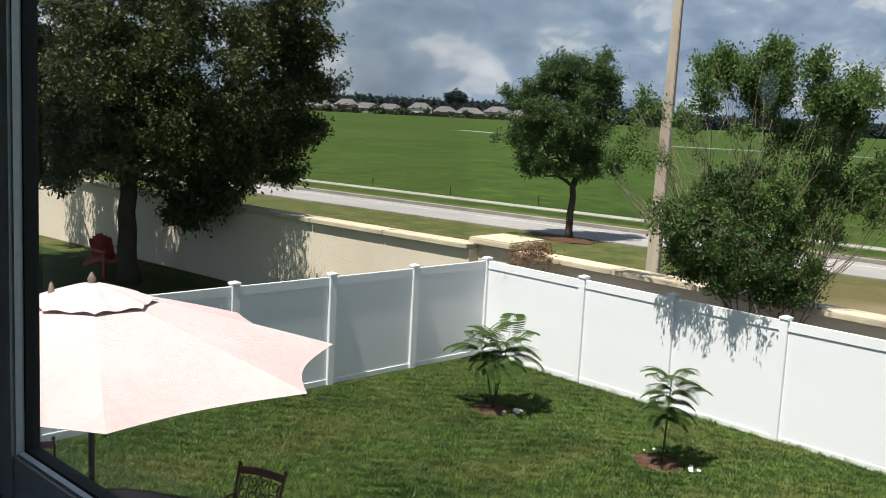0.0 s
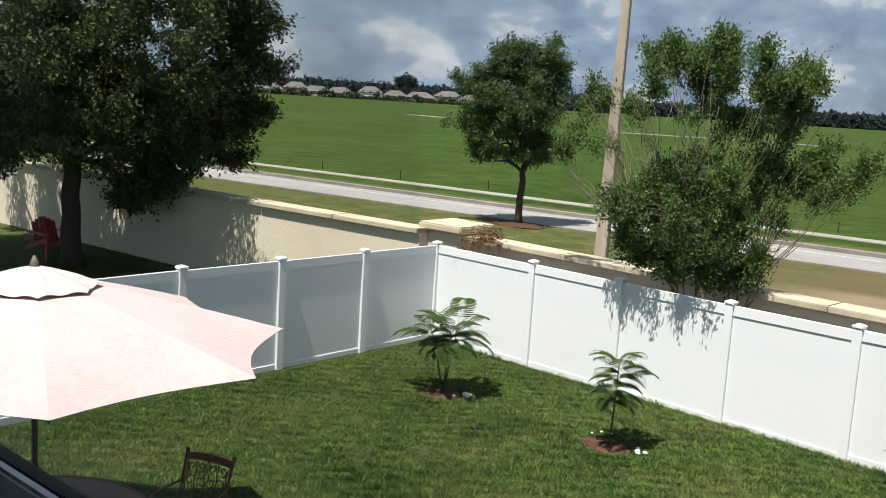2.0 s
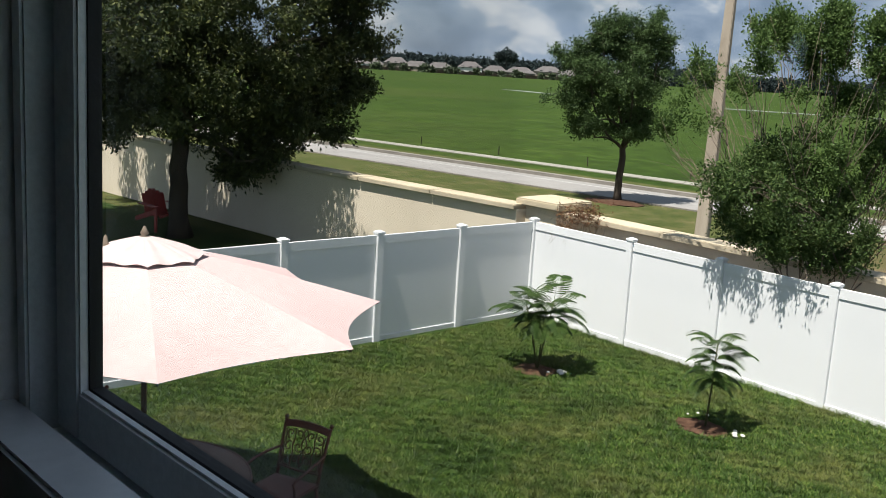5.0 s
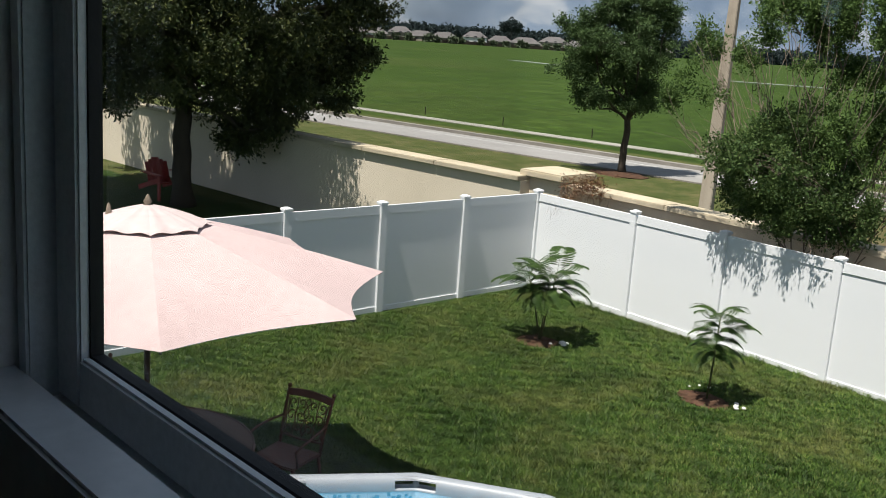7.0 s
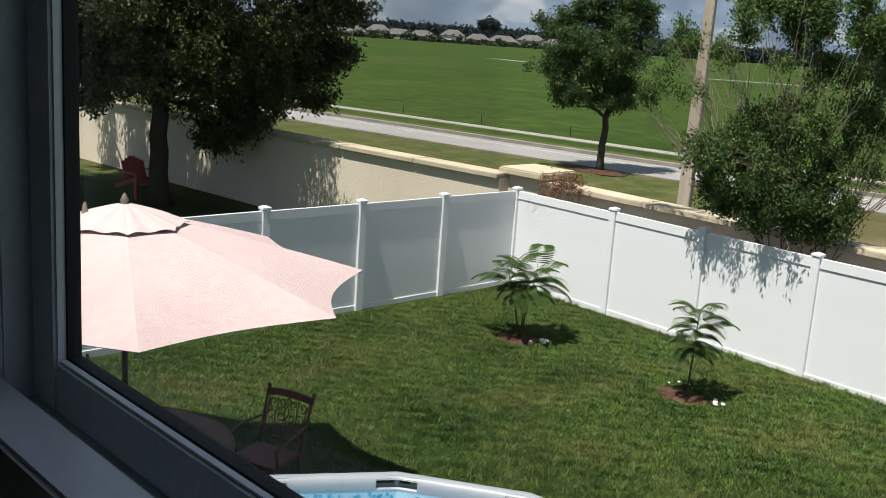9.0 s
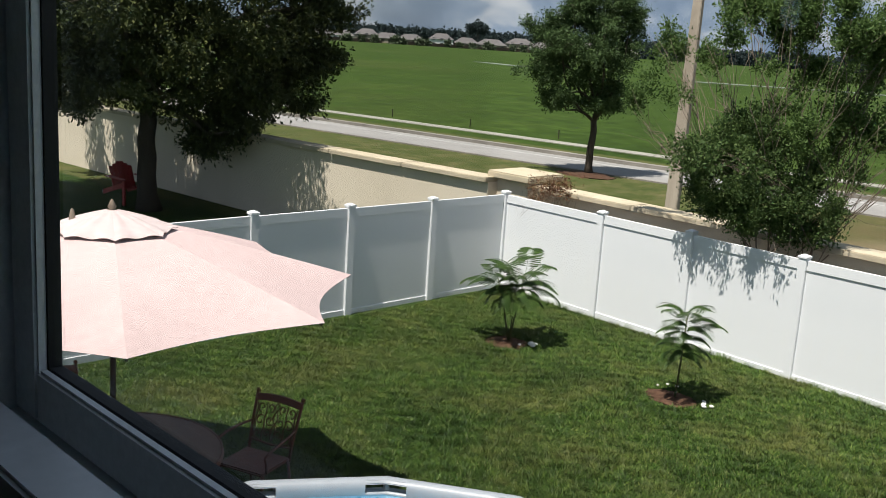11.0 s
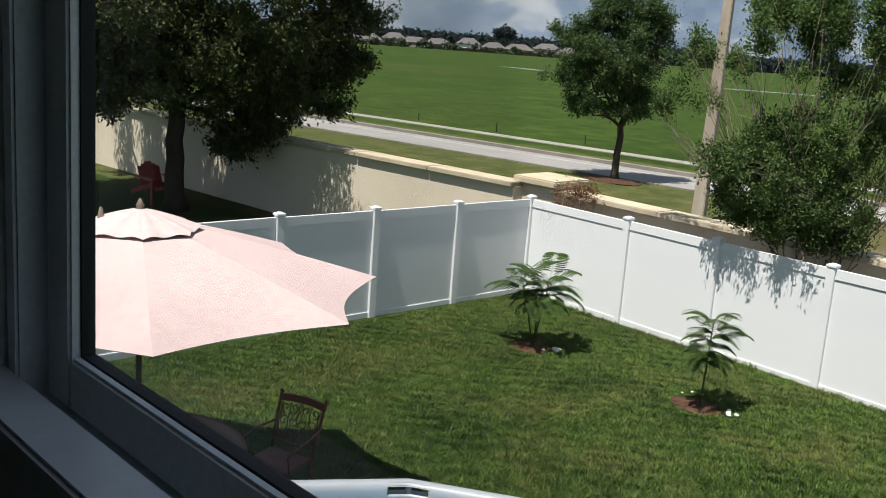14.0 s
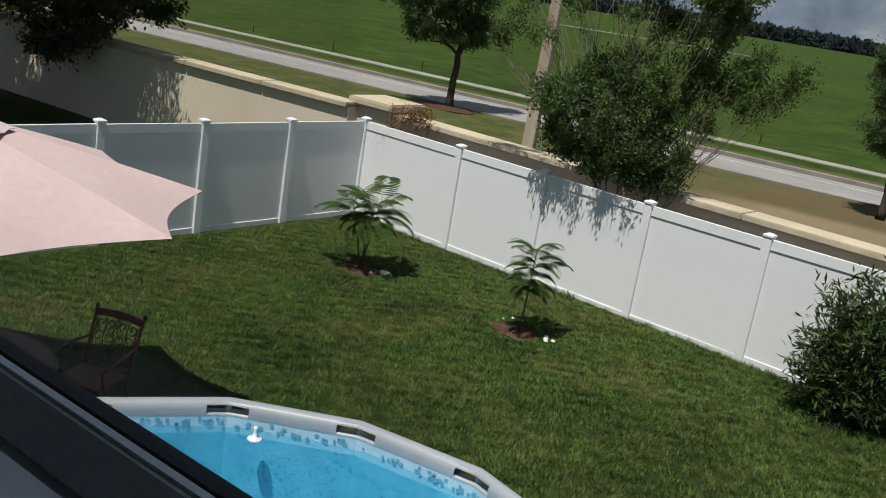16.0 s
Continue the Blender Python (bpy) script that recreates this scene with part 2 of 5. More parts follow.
M_ASPHALT = surface("sunbleached_asphalt", (0.25, 0.24, 0.23), (0.31, 0.30, 0.285), 0.5, 30, 0.92, 0.3, stain=(0.18, 0.175, 0.17), stain_scale=0.25, gloss=0.2)
M_CONCRETE = surface("concrete", (0.245, 0.24, 0.205), (0.32, 0.31, 0.265), 0.8, 40, 0.9, 0.3, stain=(0.30, 0.28, 0.25), gloss=0.2)
M_KERB = surface("kerb_concrete", (0.19, 0.175, 0.155), (0.27, 0.25, 0.22), 0.9, 40, 0.9, 0.3, gloss=0.2)
M_PAINT = surface("road_paint", (0.36, 0.355, 0.34), (0.52, 0.51, 0.49), 2, 60, 0.7, 0.1)
M_POLE = surface("weathered_pole", (0.33, 0.28, 0.225), (0.46, 0.40, 0.33), 1.0, 40, 0.9, 0.4, stain=(0.24, 0.20, 0.16), stretch=(3, 3, 0.3), gloss=0.2)
M_BARK = surface("oak_bark", (0.035, 0.028, 0.022), (0.085, 0.07, 0.055), 5, 30, 0.95, 0.9, stretch=(2, 2, 0.5), gloss=0.2)
M_BARK_PALE = surface("pale_bark", (0.13, 0.10, 0.075), (0.26, 0.21, 0.165), 6, 40, 0.9, 0.5, stretch=(2, 2, 0.5), gloss=0.2)
M_STEM = surface("green_stem", (0.06, 0.08, 0.025), (0.11, 0.10, 0.04), 8, 60, 0.7, 0.3)
M_MULCH = surface("red_brown_mulch", (0.050, 0.027, 0.018), (0.115, 0.065, 0.042), 12, 60, 0.95, 1.0, gloss=0.1)
M_PEBBLE = surface("white_stone", (0.62, 0.60, 0.56), (0.78, 0.76, 0.72), 10, 80, 0.8, 0.3)
M_CANOPY = surface("faded_pink_canvas", (0.56, 0.43, 0.42), (0.60, 0.468, 0.455), 0.9, 14, 0.85, 0.05, stain=(0.60, 0.475, 0.465), stain_scale=0.5, gloss=0.1)
M_VENT = surface("bleached_canvas", (0.56, 0.465, 0.455), (0.62, 0.52, 0.51), 2.5, 20, 0.85, 0.08, stain=(0.58, 0.47, 0.45), stain_scale=2.0, gloss=0.1)
M_BRONZE = surface("bronze_metal", (0.055, 0.028, 0.02), (0.10, 0.045, 0.03), 8, 90, 0.45, 0.15, 0.5)
M_CHAIR = surface("rust_brown_cast_metal", (0.13, 0.038, 0.022), (0.19, 0.058, 0.034), 9, 100, 0.5, 0.25, 0.25)
M_TABLE = surface("slate_mosaic_top", (0.16, 0.075, 0.055), (0.26, 0.15, 0.11), 7, 40, 0.5, 0.3)
M_RED = surface("red_painted_wood", (0.30, 0.022, 0.02), (0.38, 0.035, 0.03), 4, 60, 0.5, 0.2)
M_SLEEVE = surface("grey_vinyl_sleeve", (0.30, 0.325, 0.36), (0.36, 0.385, 0.42), 1.5, 120, 0.42, 0.1)
M_STEEL = surface("galvanised_steel", (0.55, 0.55, 0.55), (0.7, 0.7, 0.7), 8, 80, 0.35, 0.1, 0.9)
M_WHITE = glossy_flat("white_plastic", (0.8, 0.8, 0.79))
M_TILE_A = glossy_flat("pale_liner_band", (0.50, 0.66, 0.76))
M_TILE_B = glossy_flat("blue_liner_print", (0.10, 0.36, 0.52))
M_FRAME = surface("white_window_vinyl", (0.76, 0.79, 0.81), (0.82, 0.84, 0.86), 3, 120, 0.4, 0.05)
M_GASKET = glossy_flat("black_gasket", (0.02, 0.02, 0.022), 0.7)
M_PLASTER = surface("painted_plaster", (0.72, 0.71, 0.69), (0.78, 0.77, 0.75), 1.5, 70, 0.9, 0.2, gloss=0.15)
M_SILL = surface("white_marble_sill", (0.62, 0.63, 0.66), (0.72, 0.73, 0.76), 3, 30, 0.3, 0.03, stain=(0.50, 0.51, 0.54), stain_scale=2.5)
M_CARPET = surface("brown_carpet", (0.30, 0.25, 0.20), (0.38, 0.32, 0.26), 6, 150, 0.98, 0.8, gloss=0.05)
M_ROOF = surface("grey_brown_shingle", (0.105, 0.098, 0.098), (0.15, 0.14, 0.138), 0.3, 4, 0.9, 0.3, gloss=0.15)
M_HOUSE = surface("beige_render", (0.30, 0.255, 0.21), (0.37, 0.32, 0.265), 0.2, 6, 0.9, 0.1, gloss=0.15)
M_HOUSE_WHITE = surface("white_render", (0.78, 0.77, 0.75), (0.84, 0.83, 0.81), 0.2, 6, 0.85, 0.1, gloss=0.15)
M_GLASS_DARK = glossy_flat("dark_window_glass", (0.03, 0.035, 0.04), 0.15)
M_POND = surface("pale_pond_water", (0.12, 0.15, 0.11), (0.22, 0.25, 0.22), 0.3, 3, 0.9, 0.0, gloss=0.1)
M_BLADE = leafy("lawn_blades", [(0.0, (0.026, 0.056, 0.011)), (0.5, (0.057, 0.112, 0.019)), (0.85, (0.115, 0.190, 0.034)), (1.0, (0.24, 0.25, 0.09))], 0.35, 0.5, patch=((0.135, 0.145, 0.045), 0.8))
M_OAK_LEAF = leafy("oak_leaves", [(0.0, (0.018, 0.029, 0.010)), (0.6, (0.042, 0.059, 0.018)), (1.0, (0.140, 0.154, 0.049))], 0.25, 0.6)
M_STREET_LEAF = leafy("street_oak_leaves", [(0.0, (0.040, 0.072, 0.026)), (0.6, (0.062, 0.108, 0.036)), (1.0, (0.100, 0.152, 0.052))], 0.35, 0.6)
M_MYRTLE_LEAF = leafy("myrtle_leaves", [(0.0, (0.060, 0.105, 0.030)), (0.6, (0.095, 0.160, 0.044)), (1.0, (0.150, 0.220, 0.070))], 0.42, 0.65)
M_DENSE_LEAF = leafy("dark_myrtle_leaves", [(0.0, (0.046, 0.084, 0.026)), (0.6, (0.076, 0.128, 0.038)), (1.0, (0.130, 0.182, 0.058))], 0.4, 0.6)
M_OLEANDER_LEAF = leafy("oleander_leaves", [(0.0, (0.025, 0.05, 0.014)), (0.7, (0.05, 0.085, 0.025)), (1.0, (0.11, 0.13, 0.06))], 0.25, 0.35)
M_FROND = leafy("fern_leaflets", [(0.0, (0.028, 0.056, 0.014)), (0.6, (0.046, 0.086, 0.020)), (1.0, (0.090, 0.135, 0.034))], 0.28, 0.45)
M_DRY_LEAF = leafy("dry_leaves", [(0.0, (0.11, 0.045, 0.025)), (0.6, (0.18, 0.085, 0.045)), (1.0, (0.20, 0.15, 0.07))], 0.25, 0.7)
# blue-grey tint stands for distance haze, put straight into the leaf colour
M_FAR_LEAF = leafy("hazed_far_leaves", [(0.0, (0.034, 0.050, 0.052)), (1.0, (0.046, 0.064, 0.062))], 0.4, 1.0)
M_FAR_SHRUB = leafy("far_garden_leaves", [(0.0, (0.05, 0.07, 0.04)), (1.0, (0.08, 0.105, 0.055))], 0.1, 0.7)


# ---- building helpers ----
def mesh_of(bm, material, smooth=False, name="mesh"):
    bmesh.ops.recalc_face_normals(bm, faces=bm.faces)
    data = bpy.data.meshes.new(name)
    bm.to_mesh(data)
    bm.free()
    for mt in material if isinstance(material, (list, tuple)) else [material]:
        data.materials.append(mt)
    if smooth:
        data.shade_smooth()
    return data


def part(name, bm, material, parent, label="", smooth=False):
    """Links a bmesh, or finished mesh data, as one mesh object under a thing or under a part."""
    data = bm if isinstance(bm, bpy.types.Mesh) else mesh_of(bm, material, smooth, name)
    ob = new(name, data)
    ob.parent = parent
    return tagged(ob, label) if label else ob


def thing(name, m, label, category, group="", kind=""):
    ob = new(name)
    ob.matrix_basis = m
    return tagged(ob, label, category, group, kind)


def box(bm, lo, hi, bevel=0.0, m=None):
    made = bmesh.ops.create_cube(bm, size=1.0)["verts"]
    for v in made:
        v.co = Vector([lo[n] + (v.co[n] + 0.5) * (hi[n] - lo[n]) for n in range(3)])
    if bevel:
        edges = list({e for v in made for e in v.link_edges})
        made = bmesh.ops.bevel(bm, geom=edges, offset=bevel, segments=2, affect="EDGES")["verts"]
    if m is not None:
        bmesh.ops.transform(bm, matrix=m, verts=list({v for v in made}))
    return bm


def boxed(lo, hi, bevel=0.0, m=None):
    return box(bmesh.new(), lo, hi, bevel, m)


def tube(bm, points, radii, sides=8, closed=False):
    """A tapered round bar along the points."""
    pts = [Vector(p) for p in points]
    if isinstance(radii, (int, float)):
        radii = [radii] * len(pts)
    rings = []
    for n, p in enumerate(pts):
        a, b = pts[n - 1 if n or closed else 0], pts[(n + 1) % len(pts) if closed else min(n + 1, len(pts) - 1)]
        ahead = (b - a).normalized()
        side = ahead.orthogonal().normalized() if not rings else (last - last.dot(ahead) * ahead).normalized()
        last = side
        up = ahead.cross(side)
        rings.append([bm.verts.new(p + radii[n] * (math.cos(q) * side + math.sin(q) * up)) for q in (2 * math.pi * k / sides for k in range(sides))])
    for n in range(len(rings) - (0 if closed else 1)):
        r, s = rings[n], rings[(n + 1) % len(rings)]
        for k in range(sides):
            bm.faces.new((r[k], r[(k + 1) % sides], s[(k + 1) % sides], s[k]))
    if not closed:
        bm.faces.new(rings[0]); bm.faces.new(rings[-1])
    return bm


def lathe(bm, profile, sides=24, turn=2 * math.pi, start=0.0):
    """Turns a profile of (radius, height) round z."""
    full = abs(turn - 2 * math.pi) < 1e-6
    count = sides if full else sides + 1
    rings = [[bm.verts.new((r * math.cos(start + turn * k / sides), r * math.sin(start + turn * k / sides), z)) for k in range(count)] for r, z in profile]
    for a, b in zip(rings, rings[1:]):
        for k in range(sides):
            bm.faces.new((a[k], a[(k + 1) % count], b[(k + 1) % count], b[k]))
    return bm


def array_mesh(name, verts, quads, material):
    """A large mesh straight from arrays of corners and four-sided faces."""
    data = bpy.data.meshes.new(name)
    data.vertices.add(len(verts))
    data.vertices.foreach_set("co", np.asarray(verts, np.float32).ravel())
    data.loops.add(quads.size)
    data.loops.foreach_set("vertex_index", quads.astype(np.int32).ravel())
    data.polygons.add(len(quads))
    data.polygons.foreach_set("loop_start", np.arange(0, quads.size, 4, dtype=np.int32))
    data.update(calc_edges=True)
    data.materials.append(material)
    return data


def leaves(rng, blobs, count, length, width, spread=0.22, per=26, hollow=0.5, droop=0.3, flat=0.0):
    """Corners and faces of many small leaves, in sprays that fill the blobs (cx, cy, cz, rx, ry, rz, weight)."""
    blobs = np.array(blobs, float)
    w = blobs[:, 6] / blobs[:, 6].sum()
    sprays = max(1, count // per)
    pick = rng.choice(len(blobs), sprays, p=w)
    way = rng.normal(size=(sprays, 3)); way /= np.linalg.norm(way, axis=1, keepdims=True)
    far = hollow + (1 - hollow) * rng.random(sprays) ** 0.7
    lumpy = 1 + 0.22 * np.sin(way[:, 0] * 7 + pick * 2.1) * np.cos(way[:, 1] * 6 + way[:, 2] * 5 + pick)
    centre = blobs[pick, :3] + way * blobs[pick, 3:6] * (far * lumpy)[:, None]
    out = way + 0.5 * rng.normal(size=way.shape)
    out /= np.linalg.norm(out, axis=1, keepdims=True)
    size = spread * (0.6 + 0.8 * rng.random(sprays))
    c = np.repeat(centre, per, 0)
    n = len(c)
    along = rng.random(n) * 2 - 0.8
    c = c + np.repeat(out, per, 0) * (along * np.repeat(size, per))[:, None] + rng.normal(size=(n, 3)) * (0.38 * np.repeat(size, per))[:, None]
    axis = np.repeat(out, per, 0) * 0.7 + rng.normal(size=(n, 3)) * 0.75
    axis[:, 2] -= droop
    axis /= np.linalg.norm(axis, axis=1, keepdims=True)
    side = np.cross(axis, rng.normal(size=(n, 3)) * (1, 1, 1 + flat * 3)); side /= np.linalg.norm(side, axis=1, keepdims=True) + 1e-9
    s = (0.65 + 0.7 * rng.random(n))[:, None]
    fold = np.cross(axis, side) * width * 0.25 * s
    mid = c + axis * length * 0.5 * s
    verts = np.stack([c, mid + side * width * 0.5 * s + fold, c + axis * length * s, mid - side * width * 0.5 * s + fold], 1).reshape(-1, 3)
    return verts, np.arange(4 * n).reshape(-1, 4), centre


def clumps(rng, envelopes, count, lo, hi, flat=0.65):
    """Breaks a few large crown forms (cx, cy, cz, rx, ry, rz, weight) into many small uneven clumps."""
    env = np.array(envelopes, float)
    pick = rng.choice(len(env), count, p=env[:, 6] / env[:, 6].sum())
    way = rng.normal(size=(count, 3))
    way /= np.linalg.norm(way, axis=1, keepdims=True)
    far = rng.random(count) ** 0.45
    out = []
    for p, w, q in zip(pick, way, far):
        r = lo + (hi - lo) * rng.random()
        c = env[p, :3] + w * env[p, 3:6] * q
        out.append((*c, r, r, r * flat, r * r))
    return out


def limb(bm, rng, start, end, r0, r1, bend=0.12, steps=5, sides=6, rise=0.0):
    a, b = Vector(start), Vector(end)
    reach = (b - a).length
    wob = [Vector(rng.normal(size=3)) * bend * reach * (0 if k in (0, steps) else 0.5) for k in range(steps + 1)]
    pts = [a.lerp(b, k / steps) + wob[k] + Vector((0, 0, rise * reach * math.sin(math.pi * k / steps))) for k in range(steps + 1)]
    tube(bm, pts, [r0 + (r1 - r0) * k / steps for k in range(steps + 1)], sides)
    return pts


def tree(name, base, label, trunk_h, r0, r1, lean, blobs, count, size, leaf, bark, seed, group="", limbs=14, twigs=60, spread=0.3, per=26, hollow=0.45, category="tree"):
    """A tapered trunk, limbs and twigs into a crown of leaves."""
    rng = np.random.default_rng(seed)
    root = thing(name, pose(*base), label, category, group)
    bm = bmesh.new()
    steps = 8
    pts = [Vector((lean[0] * (k / steps) ** 1.3, lean[1] * (k / steps) ** 1.3, trunk_h * k / steps)) + Vector((*rng.normal(size=2) * r0 * 0.12, 0)) for k in range(steps + 1)]
    radii = [r1 + (r0 - r1) * (1 - k / steps) + (0.35 * r0 if k == 0 else 0) for k in range(steps + 1)]
    tube(bm, pts, radii, 12)
    part("trunk", bm, bark, root, smooth=True)
    verts, quads, centre = leaves(rng, blobs, count, size[0], size[1], spread, per, hollow)
    bm = bmesh.new()
    ends = []
    for k in range(limbs):
        goal = Vector(blobs[k % len(blobs)][:3]) + Vector(rng.normal(size=3)) * 0.35 * blobs[k % len(blobs)][3]
        start = pts[int(rng.integers(steps - 2, steps + 1))]
        ends += limb(bm, rng, start, goal, r1 * 0.55, r1 * 0.16, 0.1, rise=0.05)[2:]
    part("limbs", bm, bark, root, smooth=True)
    bm = bmesh.new()
    for k in range(twigs):
        goal = Vector(centre[int(rng.integers(len(centre)))])
        start = min(ends, key=lambda p: (p - goal).length) if ends else pts[-1]
        limb(bm, rng, start, goal, r1 * 0.14, 0.006, 0.1, 4, 5)
    part("twigs", bm, bark, root)
    tagged(part("crown", array_mesh("crown", verts, quads, leaf), None, root), kind="stuff")
    return root


# ---- ground, road, wall ----
def slope_strip(near, far, z0, z1, x0=-160.0, x1=90.0, step=10.0):
    """A slab between two lines that run with the road: y = value + 0.17 x."""
    bm = bmesh.new()
    xs = np.arange(x0, x1 + 0.1, step)
    rows = [[bm.verts.new((x, v + 0.17 * x, z)) for v, z in ((near, z0), (near, z1), (far, z1), (far, z0))] for x in xs]
    for a, b in zip(rows, rows[1:]):
        for k in range(4):
            bm.faces.new((a[k], a[(k + 1) % 4], b[(k + 1) % 4], b[k]))
    bm.faces.new(rows[0]); bm.faces.new(rows[-1])
    return bm


def setting(name, bm, material, label, category, smooth=False):
    return tagged(new(name, mesh_of(bm, material, smooth, name)), label, category, kind="structure")


def smooth01(v):
    v = min(1.0, max(0.0, v))
    return v * v * (3 - 2 * v)


def ground_z(x, y):
    """The lawn swells a little towards the sunny end of the rear fence."""
    return 0.13 * smooth01((x + 11.3) / 5.0) * smooth01((y - 6.0) / 4.0) * smooth01((14.6 - y) / 4.0)


bm = bmesh.new()
near = np.arange(-30.0, 30.1, 1.0)
far_steps = np.array([34, 40, 50, 65, 90, 130, 200, 320, 500, 800, 1200, 1800.0])
ticks = np.concatenate([-far_steps[::-1], near, far_steps])
sheet = [[bm.verts.new((x, y, ground_z(x, y))) for x in ticks] for y in ticks]
for a, b in zip(sheet, sheet[1:]):
    for k in range(len(ticks) - 1):
        bm.faces.new((a[k], a[k + 1], b[k + 1], b[k]))
setting("ground", bm, M_GROUND, "green lawn, dry roadside verge and open pasture", "ground", True)
ROAD_NEAR, ROAD_FAR = 32.5, 36.0
road = setting("road", slope_strip(ROAD_NEAR, ROAD_FAR, -0.2, 0.03), M_ASPHALT, "pale sun-bleached two-lane asphalt road", "road")
part("edge_line", slope_strip(ROAD_FAR - 1.0, ROAD_FAR - 0.88, 0.02, 0.036), M_PAINT, road, "worn faded edge line")
setting("kerb_far", slope_strip(ROAD_FAR, ROAD_FAR + 0.35, -0.2, 0.17), M_KERB, "weathered concrete kerb along the road", "kerb")
setting("kerb_near", slope_strip(ROAD_NEAR - 0.15, ROAD_NEAR, -0.2, 0.05), M_KERB, "weathered concrete kerb along the verge", "kerb")
pave = setting("pavement", slope_strip(40.4, 41.4, -0.2, 0.04, step=5.0), M_CONCRETE, "narrow concrete pavement beside the pasture", "pavement")


def wall_run(name, a, b, height, label):
    """A rendered boundary wall with a rounded, overhanging cast cap in lengths."""
    a, b = Vector((*a, 0)), Vector((*b, 0))
    run = (b - a).length
    m = Matrix.Translation(a) @ Matrix.Rotation(math.atan2(b.y - a.y, b.x - a.x), 4, "Z")
    ob = new(name, mesh_of(boxed((0, -0.17, -0.2), (run, 0.17, height - 0.10)), M_STUCCO, name=name))
    ob.matrix_basis = m
    tagged(ob, label, "wall", kind="structure")
    count = max(1, round(run / 2.4))
    share = mesh_of(boxed((0.003, -0.265, 0.02), (run / count - 0.003, 0.265, 0.12), 0.014), M_CAP, False, "cap_stone")
    for k in range(count):
        cap = part("cap_stone", share, None, ob)
        cap.matrix_basis = pose(run * k / count, 0, height - 0.12)
    return ob


wall_run("wall_west", (-46.0, 9.55), (-13.80, 13.52), 1.93, "cream rendered boundary wall with a tan cap")
wall_run("wall_east", (-13.05, 14.06), (16.0, 14.50), 1.87, "cream rendered boundary wall behind the white fence")
pillar = thing("wall_pillar", pose(-13.5, 14.10, 0, 0, 0, 5), "square rendered wall pillar with a broad tan cap", "pillar")
part("shaft", boxed((-0.43, -0.43, -0.2), (0.43, 0.43, 1.90), 0.01), M_STUCCO, pillar)
part("cap", boxed((-0.55, -0.55, 1.90), (0.55, 0.55, 2.05), 0.03), M_CAP, pillar, "broad tan cast cap")

# ---- fences ----
POST_W, POST_H = 0.127, 1.812


def post_meshes():
    shaft = mesh_of(boxed((-POST_W / 2, -POST_W / 2, -0.1), (POST_W / 2, POST_W / 2, POST_H), 0.006), M_VINYL, name="post")
    bm = boxed((-0.075, -0.075, POST_H), (0.075, 0.075, POST_H + 0.035), 0.005)
    bmesh.ops.create_cone(bm, cap_ends=True, segments=4, radius1=0.098, radius2=0.03, depth=0.022,
                          matrix=pose(0, 0, POST_H + 0.046, 0, 0, 45))
    return shaft, mesh_of(bm, M_VINYL, name="cap")


POST_MESH, POST_CAP = post_meshes()


def fence(name, corners, lifts, label, own_corner=True):
    """White privacy fence: capped posts, rails and interlocking boards between them."""
    root = thing(name, pose(*corners[0], 0), label, "fence")
    o = Vector((*corners[0], 0))
    for (x, y), z in list(zip(corners, lifts))[0 if own_corner else 1:]:
        p = part("post", POST_MESH, None, root)
        p.matrix_basis = pose(x - o.x, y - o.y, z)
        part("cap", POST_CAP, None, p)
    for (xa, ya), (xb, yb), za, zb in zip(corners, corners[1:], lifts, lifts[1:]):
        a, b = Vector((xa, ya, 0)) - o, Vector((xb, yb, 0)) - o
        run = (b - a).length
        m = Matrix.Translation(a + Vector((0, 0, za))) @ Matrix.Rotation(math.atan2(b.y - a.y, b.x - a.x), 4, "Z")
        shear = Matrix.Identity(4)
        shear[2][0] = (zb - za) / run
        m = m @ shear
        lo, hi = POST_W / 2 - 0.004, run - POST_W / 2 + 0.004
        rail = part("top_rail", boxed((lo, -0.026, 1.645), (hi, 0.026, 1.79), 0.004), M_VINYL, root)
        rail.matrix_basis = m
        foot = part("bottom_rail", boxed((lo, -0.026, -0.03), (hi, 0.026, 0.105), 0.004), M_VINYL, root)
        foot.matrix_basis = m
        count = 7
        wide = (hi - lo) / count
        share = mesh_of(boxed((0.0001, -0.011, 0.10), (wide - 0.0001, 0.011, 1.649)), M_VINYL, name="board")
        for k in range(count):
            board = part("board", share, None, root)
            board.matrix_basis = m @ pose(lo + wide * k, 0, 0)
    return root


REAR_Y = 12.9
rear = [(-12.8, REAR_Y), (-10.46, REAR_Y), (-8.66, REAR_Y), (-6.75, REAR_Y), (-4.9, REAR_Y), (-3.07, REAR_Y), (-1.24, REAR_Y), (0.59, REAR_Y), (2.42, REAR_Y), (4.25, REAR_Y)]
fence("privacy_fence", rear, [-0.012, 0.008, 0.014, 0.016, 0.05, 0.08, 0.1, 0.1, 0.1, 0.1], "white vinyl privacy fence with capped posts in full sun")
side = [(-12.838 + 0.110 * k, REAR_Y - 1.83 * k) for k in range(1, 8)]
fence("privacy_fence", [(-12.80, REAR_Y)] + side, [-0.012, -0.022, -0.016, 0.0, 0.0, 0.0, 0.0, 0.0], "white vinyl privacy fence with its shaded face to the lawn", False)

